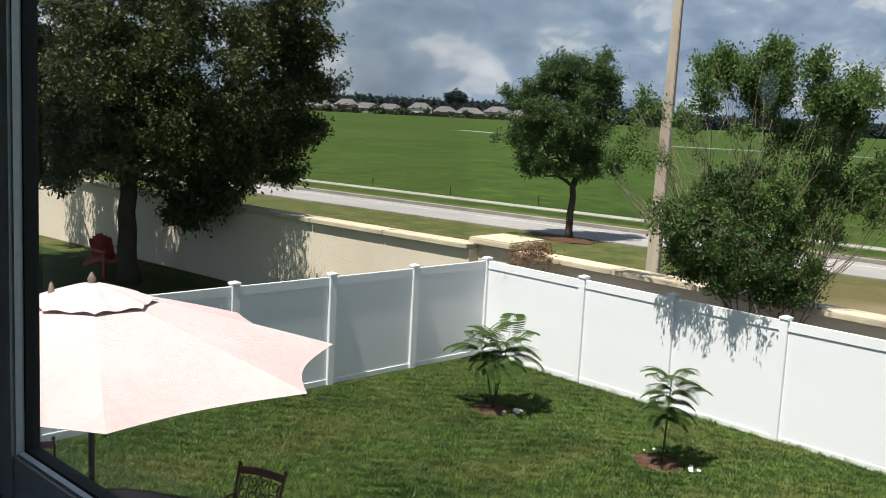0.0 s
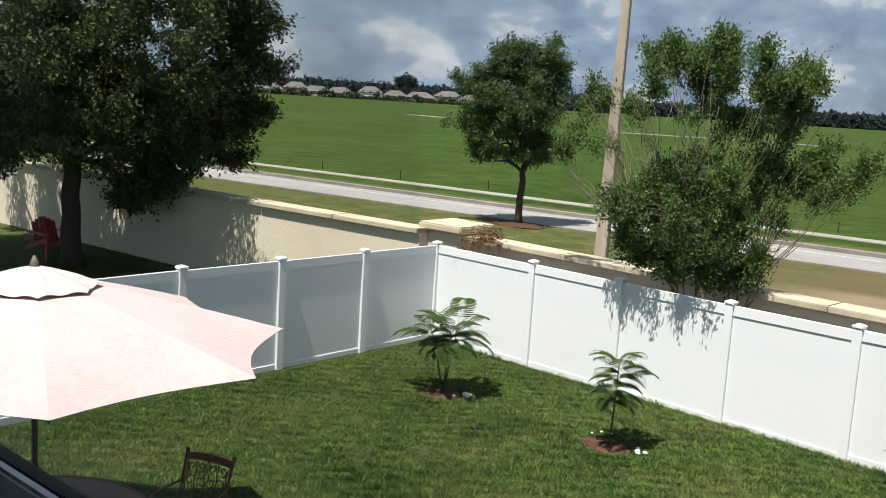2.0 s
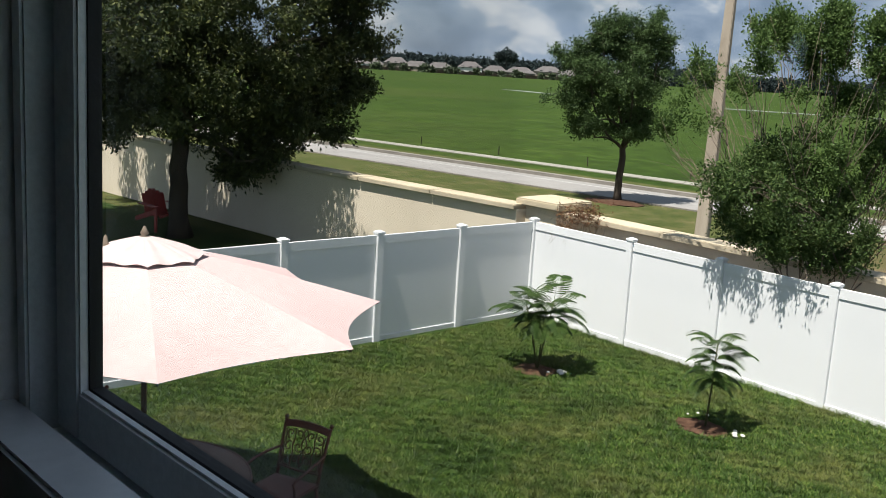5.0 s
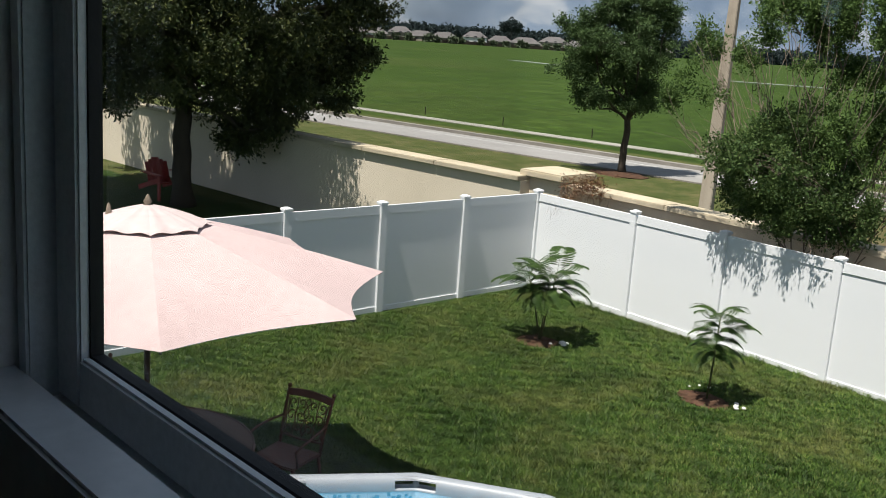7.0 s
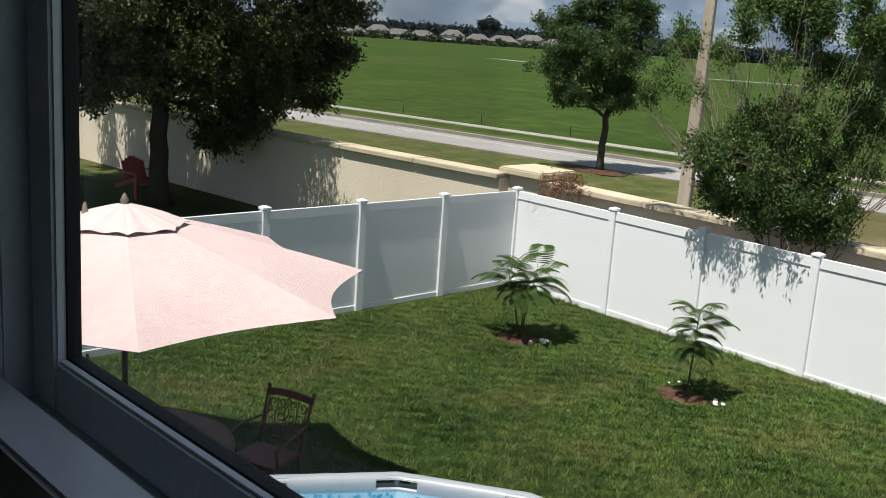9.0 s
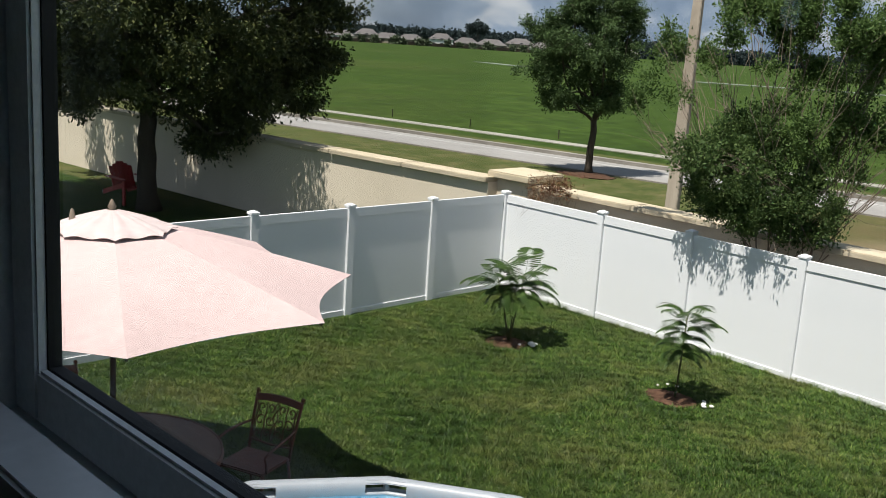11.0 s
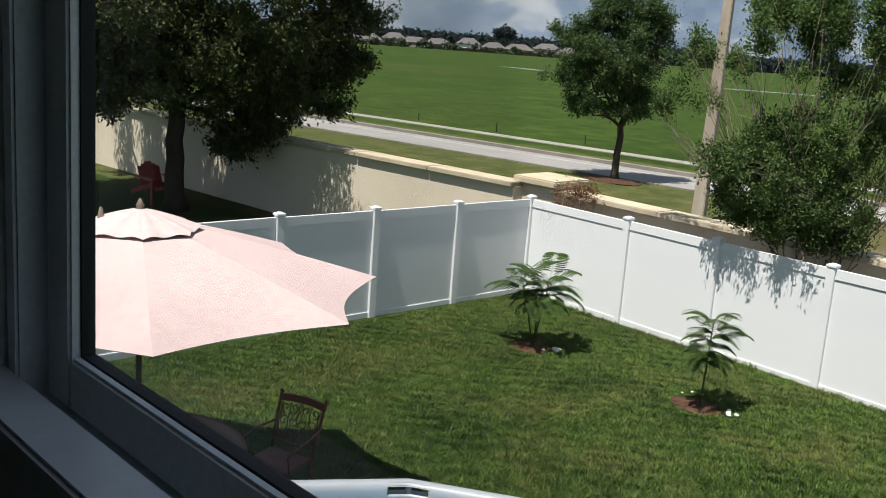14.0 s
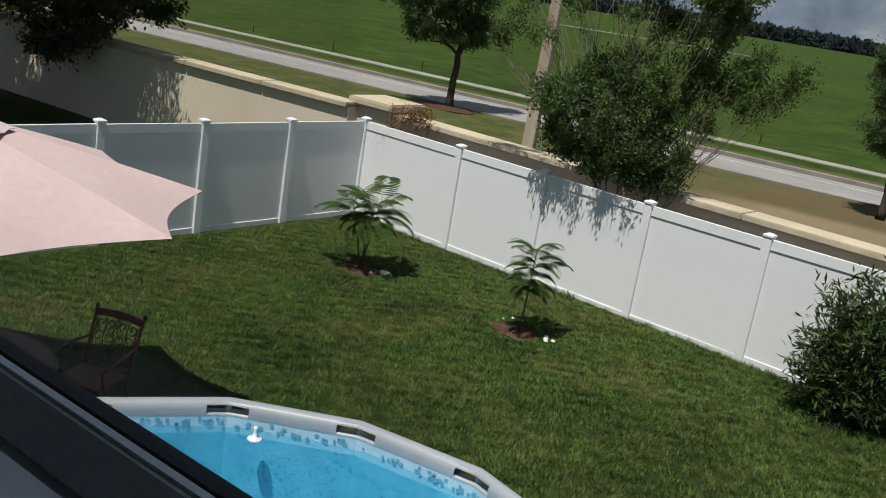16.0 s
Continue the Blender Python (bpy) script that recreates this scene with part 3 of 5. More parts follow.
# ---- room and window ----
W0 = Vector((-0.71, 0.37, 4.20))
WIN = Matrix.Translation(W0) @ pose(0, 0, 0, 0, 0, 3.5)      # glass corner; x along the wall, y outwards
GLASS_W, GLASS_H, DEEP = 1.55, 1.15, -0.097                  # DEEP: the plane of the room's plaster
REVEAL = 0.075
room = [
    ("wall_window_left", (-2.6, DEEP, -1.35), (-REVEAL, 0.006, 1.6)),
    ("wall_window_right", (GLASS_W + REVEAL, DEEP, -1.35), (2.8, 0.006, 1.6)),
    ("wall_window_below", (-REVEAL, DEEP, -1.35), (GLASS_W + REVEAL, 0.006, -0.125)),
    ("wall_window_above", (-REVEAL, DEEP, GLASS_H + REVEAL), (GLASS_W + REVEAL, 0.006, 1.6)),
    ("wall_room_left", (-2.72, -4.0, -1.35), (-2.6, 0.006, 1.6)),
    ("wall_room_right", (2.8, -4.0, -1.35), (2.92, 0.006, 1.6)),
    ("wall_room_back", (-2.72, -4.12, -1.35), (2.92, -4.0, 1.6)),
]
for name, lo, hi in room:
    ob = setting(name, boxed(lo, hi), M_PLASTER, "dim painted plaster wall of the room", "wall")
    ob.matrix_basis = WIN
ob = setting("floor", boxed((-2.72, -4.12, -1.50), (2.92, 0.10, -1.352)), M_CARPET, "brown carpeted bedroom floor", "floor")
ob.matrix_basis = WIN
ob = setting("ceiling", boxed((-2.72, -4.12, 1.602), (2.92, 0.10, 1.75)), M_PLASTER, "plain painted ceiling of the room", "ceiling")
ob.matrix_basis = WIN

ob = setting("wall_ground_storey", boxed((-2.72, -4.12, -4.4), (2.92, 0.004, -1.502)), M_STUCCO, "plain rendered lower storey of the house", "wall")
ob.matrix_basis = WIN

window = thing("window_1", WIN, "white vinyl window seen from the dim room", "window", kind="structure")


def ring_bars(name, x0, x1, z0, z1, wide, y0, y1, material, bevel=0.003, label=""):
    """Four bars round an opening from x0 to x1 and z0 to z1, reaching outwards from it."""
    for lo, hi in (((x0 - wide, y0, z0 - wide), (x0, y1, z1 + wide)), ((x1, y0, z0 - wide), (x1 + wide, y1, z1 + wide)),
                   ((x0 + 0.0005, y0, z0 - wide), (x1 - 0.0005, y1, z0)), ((x0 + 0.0005, y0, z1), (x1 - 0.0005, y1, z1 + wide))):
        part(name, boxed(lo, hi, bevel), material, window, label)


ring_bars("gasket", 0, GLASS_W, 0, GLASS_H, 0.004, -0.0058, 0.0065, M_GASKET, 0, "thin black glazing gasket")
ring_bars("sash", 0.0, GLASS_W, 0.0, GLASS_H, 0.050, -0.018, -0.0062, M_FRAME, 0.003)
ring_bars("sash_body", -0.0045, GLASS_W + 0.0045, -0.0045, GLASS_H + 0.0045, 0.0455, -0.006, 0.006, M_FRAME, 0.002)
ring_bars("window_frame", -0.0505, GLASS_W + 0.0505, -0.0505, GLASS_H + 0.0505, 0.024, -0.046, 0.007, M_FRAME, 0.003)
pane = part("pane", boxed((-0.003, -0.001, -0.003), (GLASS_W + 0.003, 0.002, GLASS_H + 0.003)), M_PANE, window, "clear pane, dusty along its lower edge")
pane.visible_shadow = False
bm = bmesh.new()
bmesh.ops.create_uvsphere(bm, u_segments=12, v_segments=8, radius=1.0, matrix=pose(0.665, -0.0030, 0.33) @ Matrix.Diagonal((0.0042, 0.0004, 0.0070, 1)))
part("smear", bm, M_SMEAR, window, "faint smear on the glass", True).visible_shadow = False
sill = setting("window_sill", boxed((-REVEAL + 0.0005, DEEP - 0.004, -0.124), (GLASS_W + REVEAL - 0.0005, -0.0465, -0.022), 0.004), M_SILL, "pale ledge along the bottom of the window", "sill")
sill.matrix_basis = WIN

# ---- umbrella, table, chairs ----
UMB = (-7.84, 3.35)


def umbrella():
    root = thing("patio_umbrella", pose(*UMB, 0, 0, 0, 25), "open faded pink market umbrella with a vented top", "umbrella")
    R, z_tip, z_top = 2.11, 2.32, 2.84
    step = math.pi / 4

    def gore(r_in, r_out, z_in, z_out, scallop, sag, rows, cols, waves=0.0, cloth=None):
        bm = bmesh.new()
        grid = []
        for i in range(rows + 1):
            u = i / rows
            line = []
            for j in range(cols + 1):
                v = j / cols
                bow = 4 * v * (1 - v)
                r = r_in + (r_out - r_in) * u
                ang = step * v
                chord = math.cos(step / 2) / math.cos(ang - step / 2)
                r *= chord * (1 - scallop * bow * u ** 3)
                z = z_in + (z_out - z_in) * u ** 1.12 - sag * bow * u * (1.15 - 0.5 * u) + waves * math.sin(v * 9.4) * u
                line.append(bm.verts.new((r * math.cos(ang), r * math.sin(ang), z)))
            grid.append(line)
        for a, b in zip(grid, grid[1:]):
            for j in range(cols):
                bm.faces.new((a[j], a[j + 1], b[j + 1], b[j]))
        bmesh.ops.recalc_face_normals(bm, faces=bm.faces)
        bmesh.ops.solidify(bm, geom=list(bm.faces), thickness=0.004)
        data = mesh_of(bm, cloth or M_CANOPY, True, "canopy_panel")
        data.set_sharp_from_angle(angle=0.7)
        return data

    panel = gore(0.16, R, z_top, z_tip, 0.075, 0.03, 14, 12)
    vent = gore(0.03, 0.54, z_top + 0.10, z_top - 0.06, 0.05, -0.012, 8, 16, 0.011, M_VENT)
    canopy = new("canopy", mesh_of(lathe(bmesh.new(), [(0.02, z_top - 0.02), (0.17, z_top - 0.02), (0.17, z_top), (0.02, z_top)], 16), M_BRONZE))
    canopy.parent = root
    for k in range(8):
        p = part("canopy_panel", panel, None, canopy)
        p.matrix_basis = pose(0, 0, 0, 0, 0, 45 * k)
        p = part("vent_flap", vent, None, canopy)
        p.matrix_basis = pose(0, 0, 0, 0, 0, 45 * k)
    rib = mesh_of(tube(bmesh.new(), [(0.05, 0, z_top - 0.05), (R * 0.5, 0, (z_top + z_tip) / 2 - 0.03), (R - 0.02, 0, z_tip - 0.018)], 0.011, 6), M_BRONZE, True, "rib")
    strut = mesh_of(tube(bmesh.new(), [(0.05, 0, 1.95), (R * 0.5, 0, (z_top + z_tip) / 2 - 0.045)], 0.009, 6), M_BRONZE, True, "strut")
    for k in range(8):
        p = part("rib", rib, None, root)
        p.matrix_basis = pose(0, 0, 0, 0, 0, 45 * k)
        part("strut", strut, None, p)
    part("pole", tube(bmesh.new(), [(0, 0, 0.0), (0, 0, z_top + 0.1)], 0.026, 14), M_BRONZE, root, smooth=True)
    part("hub", lathe(bmesh.new(), [(0.027, 1.9), (0.06, 1.91), (0.06, 1.99), (0.027, 2.0)], 16), M_BRONZE, root, smooth=True)
    part("finial", lathe(bmesh.new(), [(0.0, 3.03), (0.012, 3.02), (0.022, 2.995), (0.038, 2.965), (0.026, 2.945), (0.042, 2.938), (0.042, 2.915), (0.0, 2.91)], 16), M_BARK_PALE, root, "turned wooden finial", True)
    part("peg", lathe(bmesh.new(), [(0.0, 3.0), (0.014, 2.985), (0.03, 2.9), (0.034, 2.84), (0.03, 2.70), (0.0, 2.70)], 12), M_BARK_PALE, root, "brown wooden peg beside the vent", True).matrix_basis = pose(0, 0, -0.05, 0, 0, -25) @ pose(-0.125, -0.29, 0)
    part("base", lathe(bmesh.new(), [(0.0, 0.0), (0.27, 0.0), (0.27, 0.05), (0.2, 0.09), (0.05, 0.12), (0.04, 0.32), (0.0, 0.32)], 24), M_BRONZE, root, smooth=True)


umbrella()

table = thing("patio_table", pose(*UMB, 0), "round patio table with a red-brown mosaic top", "table")
part("tabletop", lathe(bmesh.new(), [(0.03, 0.715), (0.93, 0.715), (0.95, 0.725), (0.95, 0.74), (0.93, 0.748), (0.03, 0.748)], 40), M_TABLE, table)
part("rim", lathe(bmesh.new(), [(0.90, 0.69), (0.955, 0.69), (0.962, 0.715), (0.955, 0.752), (0.935, 0.752), (0.935, 0.72), (0.90, 0.715)], 40), M_CHAIR, table, smooth=True)
for k in range(4):
    a = math.pi / 4 + k * math.pi / 2
    c, s = math.cos(a), math.sin(a)
    part("leg", tube(bmesh.new(), [(0.25 * c, 0.25 * s, 0.72), (0.4 * c, 0.4 * s, 0.5), (0.5 * c, 0.5 * s, 0.25), (0.66 * c, 0.66 * s, 0.0)], 0.024, 8), M_CHAIR, table, smooth=True)


def spiral(centre, r0, r1, a0, a1, n=16):
    return [(centre[0] + (r0 + (r1 - r0) * k / n) * math.cos(a0 + (a1 - a0) * k / n), centre[1] + (r0 + (r1 - r0) * k / n) * math.sin(a0 + (a1 - a0) * k / n)) for k in range(n + 1)]


def scroll_chair(m, label, group):
    """Cast metal armchair; x across the back, the seat towards -y."""
    root = thing("patio_chair", m, label, "chair", group)
    half, z0, z1, lean = 0.265, 0.46, 0.95, 0.17

    def at(x, z):
        return (x, lean * (z - z0) / (z1 - z0), z)

    for s in (-1, 1):
        bm = tube(bmesh.new(), [(s * half * 0.9, 0.0, 0.40), at(s * half * 0.93, 0.6), at(s * half, z1 + 0.015)], [0.017, 0.016, 0.015], 8)
        bmesh.ops.create_uvsphere(bm, u_segments=10, v_segments=8, radius=0.022, matrix=Matrix.Translation(at(s * half, z1 + 0.03)))
        part("back_post", bm, M_CHAIR, root, smooth=True)
    bm = bmesh.new()
    n = 14
    for k in range(n):
        xa, xb = -half + 2 * half * k / n, -half + 2 * half * (k + 1) / n
        crest = [0.022 * math.cos(math.pi * x / (2 * half)) for x in (xa, xb)]
        ring = [bm.verts.new(Vector(at(x, z1 - drop + c)) + Vector((0, dy, 0))) for x, c in ((xa, crest[0]), (xb, crest[1])) for drop in (0.0, 0.062) for dy in (-0.011, 0.011)]
        for f in ((0, 1, 5, 4), (2, 3, 7, 6), (0, 2, 6, 4), (1, 3, 7, 5)):
            bm.faces.new([ring[q] for q in f])
    part("crest_rail", bm, M_CHAIR, root)
    part("lower_rail", tube(bmesh.new(), [at(-half * 0.92, 0.53), at(0, 0.515), at(half * 0.92, 0.53)], 0.011, 8), M_CHAIR, root, smooth=True)
    bm = bmesh.new()
    # scrollwork: mirrored pairs of curls inside the back
    for s in (-1, 1):
        curls = [spiral((0.072, 0.845), 0.008, 0.046, -2.0, 4.4), spiral((0.172, 0.838), 0.008, 0.050, 5.0, -1.5),
                 spiral((0.060, 0.725), 0.008, 0.052, 3.6, -2.6), spiral((0.168, 0.712), 0.008, 0.058, -4.0, 2.6),
                 spiral((0.066, 0.605), 0.008, 0.048, -3.2, 3.0), spiral((0.172, 0.588), 0.008, 0.050, 4.2, -2.2),
                 [(0.0, 0.545), (0.03, 0.60), (0.02, 0.66), (0.0, 0.70)], [(0.0, 0.70), (0.03, 0.745), (0.02, 0.79), (0.0, 0.815), (0.03, 0.86), (0.0, 0.905)],
                 [(0.115, 0.53), (0.125, 0.60), (0.112, 0.66), (0.128, 0.73), (0.116, 0.79), (0.124, 0.89)], [(0.225, 0.55), (0.215, 0.64), (0.228, 0.70), (0.216, 0.78), (0.23, 0.87)]]
        for c in curls:
            tube(bm, [at(s * x, z) for x, z in c], 0.0072, 6)
    part("scrollwork", bm, M_CHAIR, root, "open curling scrollwork", True)
    bm = boxed((-0.26, -0.47, 0.415), (0.26, 0.0, 0.445), 0.012)
    part("seat", bm, M_CHAIR, root)
    for s in (-1, 1):
        part("armrest", tube(bmesh.new(), [at(s * 0.255, 0.70), (s * 0.29, -0.10, 0.695), (s * 0.305, -0.28, 0.68), (s * 0.30, -0.42, 0.655), (s * 0.285, -0.47, 0.62), (s * 0.28, -0.44, 0.55), (s * 0.26, -0.40, 0.44)], 0.013, 8), M_CHAIR, root, smooth=True)
        part("leg", tube(bmesh.new(), [(s * 0.24, -0.44, 0.43), (s * 0.255, -0.46, 0.2), (s * 0.265, -0.47, 0.0)], [0.017, 0.014, 0.013], 8), M_CHAIR, root, smooth=True)
        part("leg", tube(bmesh.new(), [(s * 0.23, -0.01, 0.43), (s * 0.235, 0.03, 0.2), (s * 0.245, 0.08, 0.0)], [0.017, 0.014, 0.013], 8), M_CHAIR, root, smooth=True)
    return root


chair = scroll_chair(pose(-7.71, 4.86, 0, 0, 0, 24), "rust-brown cast metal armchair with scrolled back", "chairs round the table")
copy_thing(chair, pose(-9.5, 3.45, 0, 0, 0, 92))

# ---- pool ----
POOL, POOL_R, RIM_Z = (-3.5, 2.9), 2.49, 1.20


def pool():
    root = thing("frame_pool", pose(*POOL, 0, 0, 0, 0), "round above-ground pool with grey sleeves and blue liner", "pool")
    count = 15
    step = 2 * math.pi / count
    half_gap = 0.165 / POOL_R
    first = radians(139.6)
    corner = math.cos(step / 2)
    rin, rout = POOL_R - 0.105, POOL_R + 0.01

    def squared(bm):
        """Straightens each length of rail between its two joints."""
        for v in bm.verts:
            a = math.atan2(v.co.y, v.co.x) % step
            k = corner / math.cos(a - step / 2)
            v.co.x, v.co.y = v.co.x * k, v.co.y * k
        return bm

    sleeve = lathe(bmesh.new(), [(rin, RIM_Z - 0.115), (rin - 0.004, RIM_Z - 0.06), (rin + 0.012, RIM_Z - 0.014), (rin + 0.045, RIM_Z), (rout - 0.03, RIM_Z), (rout, RIM_Z - 0.03), (rout, RIM_Z - 0.10), (rout - 0.02, RIM_Z - 0.115), (rin, RIM_Z - 0.115)], 12, step - 2 * half_gap, half_gap)
    bmesh.ops.holes_fill(sleeve, edges=[e for e in sleeve.edges if e.is_boundary], sides=20)
    sleeve = mesh_of(squared(sleeve), M_SLEEVE, True, "rail_sleeve")
    bridge = lathe(bmesh.new(), [(rin + 0.004, RIM_Z - 0.020), (rin + 0.03, RIM_Z - 0.006), (rin + 0.055, RIM_Z - 0.020), (rin + 0.03, RIM_Z - 0.034), (rin + 0.004, RIM_Z - 0.020)], 6, 2 * half_gap, -half_gap)
    bridge = mesh_of(squared(bridge), M_STEEL, True, "steel_rail")
    hem = bmesh.new()
    lathe(hem, [(rin + 0.002, RIM_Z - 0.030), (rin + 0.012, RIM_Z - 0.014), (rin + 0.045, RIM_Z), (rout - 0.03, RIM_Z), (rout, RIM_Z - 0.03), (rout - 0.01, RIM_Z - 0.034), (rin + 0.04, RIM_Z - 0.02), (rin + 0.002, RIM_Z - 0.030)], 6, 2 * half_gap, -half_gap)
    lathe(hem, [(rin, RIM_Z - 0.115), (rin, RIM_Z - 0.098), (rout - 0.02, RIM_Z - 0.098), (rout - 0.02, RIM_Z - 0.115), (rin, RIM_Z - 0.115)], 6, 2 * half_gap, -half_gap)
    hem = mesh_of(squared(hem), M_SLEEVE, True, "sleeve_hem")
    leg = mesh_of(tube(bmesh.new(), [(rin + 0.05, 0, RIM_Z - 0.03), (POOL_R + 0.02, 0, 0.6), (POOL_R + 0.06, 0, 0.0)], 0.024, 10), M_STEEL, True, "leg")
    rng = np.random.default_rng(5)
    for k in range(count):
        turn = pose(0, 0, 0, 0, 0, math.degrees(first + step * k))
        for name, data in (("rail_sleeve", sleeve), ("sleeve_hem", hem), ("steel_rail", bridge), ("leg", leg)):
            p = part(name, data, None, root)
            p.matrix_basis = turn
    part("outer_wall", lathe(bmesh.new(), [(POOL_R - 0.02, 0.0), (POOL_R - 0.045, RIM_Z - 0.116), (POOL_R - 0.06, RIM_Z - 0.116), (POOL_R - 0.035, 0.0)], 15, 2 * math.pi, first), M_SLEEVE, root)
    band = lathe(bmesh.new(), [(rin + 0.002, RIM_Z - 0.112), (rin + 0.012, RIM_Z - 0.26)], 15, 2 * math.pi, first)
    part("liner_band", band, M_TILE_A, root, "pale band printed with small tiles")
    tile = mesh_of(boxed((-0.003, -0.014, -0.014), (0.0, 0.014, 0.014)), M_TILE_B, name="liner_tile")
    for k in range(260):
        a = rng.random() * math.pi * 1.1 + 0.9
        z = RIM_Z - 0.135 - 0.060 * rng.random() ** 0.7
        p = part("liner_tile", tile, None, root)
        side_mid = first + step * (math.floor((a - first) / step) + 0.5)
        rr = (rin + 0.0015) * corner / math.cos(a - side_mid)
        p.matrix_basis = pose(rr * math.cos(a), rr * math.sin(a), z, 0, 0, math.degrees(side_mid))
        p.scale = (1, 0.55 + 0.7 * rng.random(), 0.55 + 0.6 * rng.random())
    bm = lathe(bmesh.new(), [(rin + 0.012, RIM_Z - 0.26), (rin + 0.02, 0.06), (0.01, 0.04)], 15, 2 * math.pi, first)
    part("liner", bm, M_LINER, root, "blue liner under water")
    bm = bmesh.new()
    bmesh.ops.create_circle(bm, cap_ends=True, segments=15, radius=rin + 0.010, matrix=pose(0, 0, RIM_Z - 0.195, 0, 0, math.degrees(first)))
    water = part("water", bm, M_WATER, root, "clear still pool water")
    water.visible_shadow = False
    # skimmer fitting on the inner wall
    a = first - 0.10
    fit = part("skimmer_float", lathe(bmesh.new(), [(0.0, -0.015), (0.05, -0.015), (0.058, 0.0), (0.048, 0.01), (0.016, 0.014), (0.012, 0.07), (0.017, 0.095), (0.0, 0.10)], 18), M_WHITE, root, "white plastic float", True)
    fit.matrix_basis = pose((rin - 0.17) * math.cos(a), (rin - 0.17) * math.sin(a), RIM_Z - 0.195)


pool()

# ---- young feathery trees in the lawn ----
def frond_mesh(rng, reach, pairs=19):
    """An arching leaf of many narrow leaflets either side of a thin stalk."""
    bm = bmesh.new()
    line = [Vector((reach * u, 0, 0.30 * reach * math.sin(2.3 * u) - 0.30 * reach * u * u)) for u in (k / 12 for k in range(13))]
    tube(bm, line, [0.004 - 0.0003 * k for k in range(13)], 4)
    for k in range(pairs):
        u = 0.16 + 0.84 * k / (pairs - 1)
        n = min(11, int(u * 12))
        p = line[n].lerp(line[n + 1], u * 12 - n)
        long = 0.34 * reach * (math.sin(math.pi * (0.12 + 0.84 * u)) ** 0.7) * (0.92 + 0.16 * rng.random())
        for s in (-1, 1):
            way = Vector((0.45, s, -0.18)).normalized()
            thick = Vector((1, -0.45 * s, 0)).normalized() * 0.025 * reach
            drop = Vector((0, 0, -0.12 * long))
            q = [p, p + way * long * 0.4 + thick, p + way * long * 0.85 + thick * 0.8 + drop * 0.6, p + way * long + drop, p + way * long * 0.85 - thick * 0.8 + drop * 0.6, p + way * long * 0.4 - thick]
            bm.faces.new([bm.verts.new(v) for v in q])
    data = bpy.data.meshes.new("frond")
    bm.to_mesh(data)
    bm.free()
    data.materials.append(M_FROND)
    return data


def sapling(base, stems, fronds, seed, label):
    rng = np.random.default_rng(seed)
    root = thing("mimosa_sapling", pose(*base, ground_z(*base)), label, "young tree", "saplings in the lawn")
    for tip, r in stems:
        part("stem", tube(bmesh.new(), [(0, 0, 0), (tip[0] * 0.45 + 0.01, tip[1] * 0.45, tip[2] * 0.5), tip], [r, r * 0.8, r * 0.45], 7), M_STEM, root, smooth=True)
    kinds = [frond_mesh(rng, r) for r in (0.46, 0.56, 0.64)]
    for stem, height, yaw, tilt, kind, size in fronds:
        tip = Vector(stems[stem][0])
        p = part("frond", kinds[kind], None, root)
        p.matrix_basis = pose(tip.x * height, tip.y * height, tip.z * height, 0, -tilt, yaw) @ Matrix.Scale(size, 4)
    return root


def crown_of(rng, stems, per_stem, low=0.5):
    out = []
    for n in range(stems):
        for k in range(per_stem):
            out.append((n, low + (1 - low) * (k + 0.5) / per_stem, 137.5 * k + 60 * n + rng.uniform(-18, 18), -20 + 40 * k / per_stem + (10 if k == per_stem - 1 else 0) + rng.uniform(-8, 8), int(rng.integers(3)), rng.uniform(0.85, 1.12)))
    return out


sapling((-10.10, 10.52), [((-0.20, -0.14, 1.02), 0.016), ((0.15, 0.10, 1.12), 0.016), ((-0.03, 0.12, 0.95), 0.012)], crown_of(np.random.default_rng(3), 3, 12, 0.72), 3, "young feathery-leaved tree with forking stems in mulch")
sapling((-6.98, 10.50), [((0.02, 0.04, 1.16), 0.015)], [(*f[:5], f[5] * 0.82) for f in crown_of(np.random.default_rng(8), 1, 22, 0.54)], 8, "young feathery-leaved tree with one stem in mulch")


def mulch_bed(base, rx, ry, seed, stones):
    rng = np.random.default_rng(seed)
    bm = bmesh.new()
    bmesh.ops.create_icosphere(bm, subdivisions=4, radius=1.0)
    for v in bm.verts:
        wob = 1 + 0.22 * noise.noise(v.co * 2.5 + Vector((seed, 0, 0)))
        v.co = Vector((v.co.x * rx * wob, v.co.y * ry * wob, max(-0.02, v.co.z * 0.035 + 0.025 * noise.noise(v.co * 7))))
    ob = new("mulch_bed", mesh_of(bm, M_MULCH, True, "mulch_bed"))
    ob.matrix_basis = pose(*base, ground_z(*base))
    tagged(ob, "patch of red-brown mulch round a young tree", "mulch", kind="stuff")
    for dx, dy, size in stones:
        bm = bmesh.new()
        bmesh.ops.create_icosphere(bm, subdivisions=2, radius=size)
        for v in bm.verts:
            v.co *= 1 + 0.35 * noise.noise(v.co * 25 + Vector((dx * 9, dy * 9, seed)))
            v.co.z *= 0.6
        st = new("garden_stone", mesh_of(bm, M_PEBBLE, False, "garden_stone"))
        st.matrix_basis = pose(base[0] + dx, base[1] + dy, size * 0.45 + 0.02 + ground_z(*base), 0, 0, rng.uniform(0, 360))
        tagged(st, "rough white stone lying in the grass", "stone", "white stones")


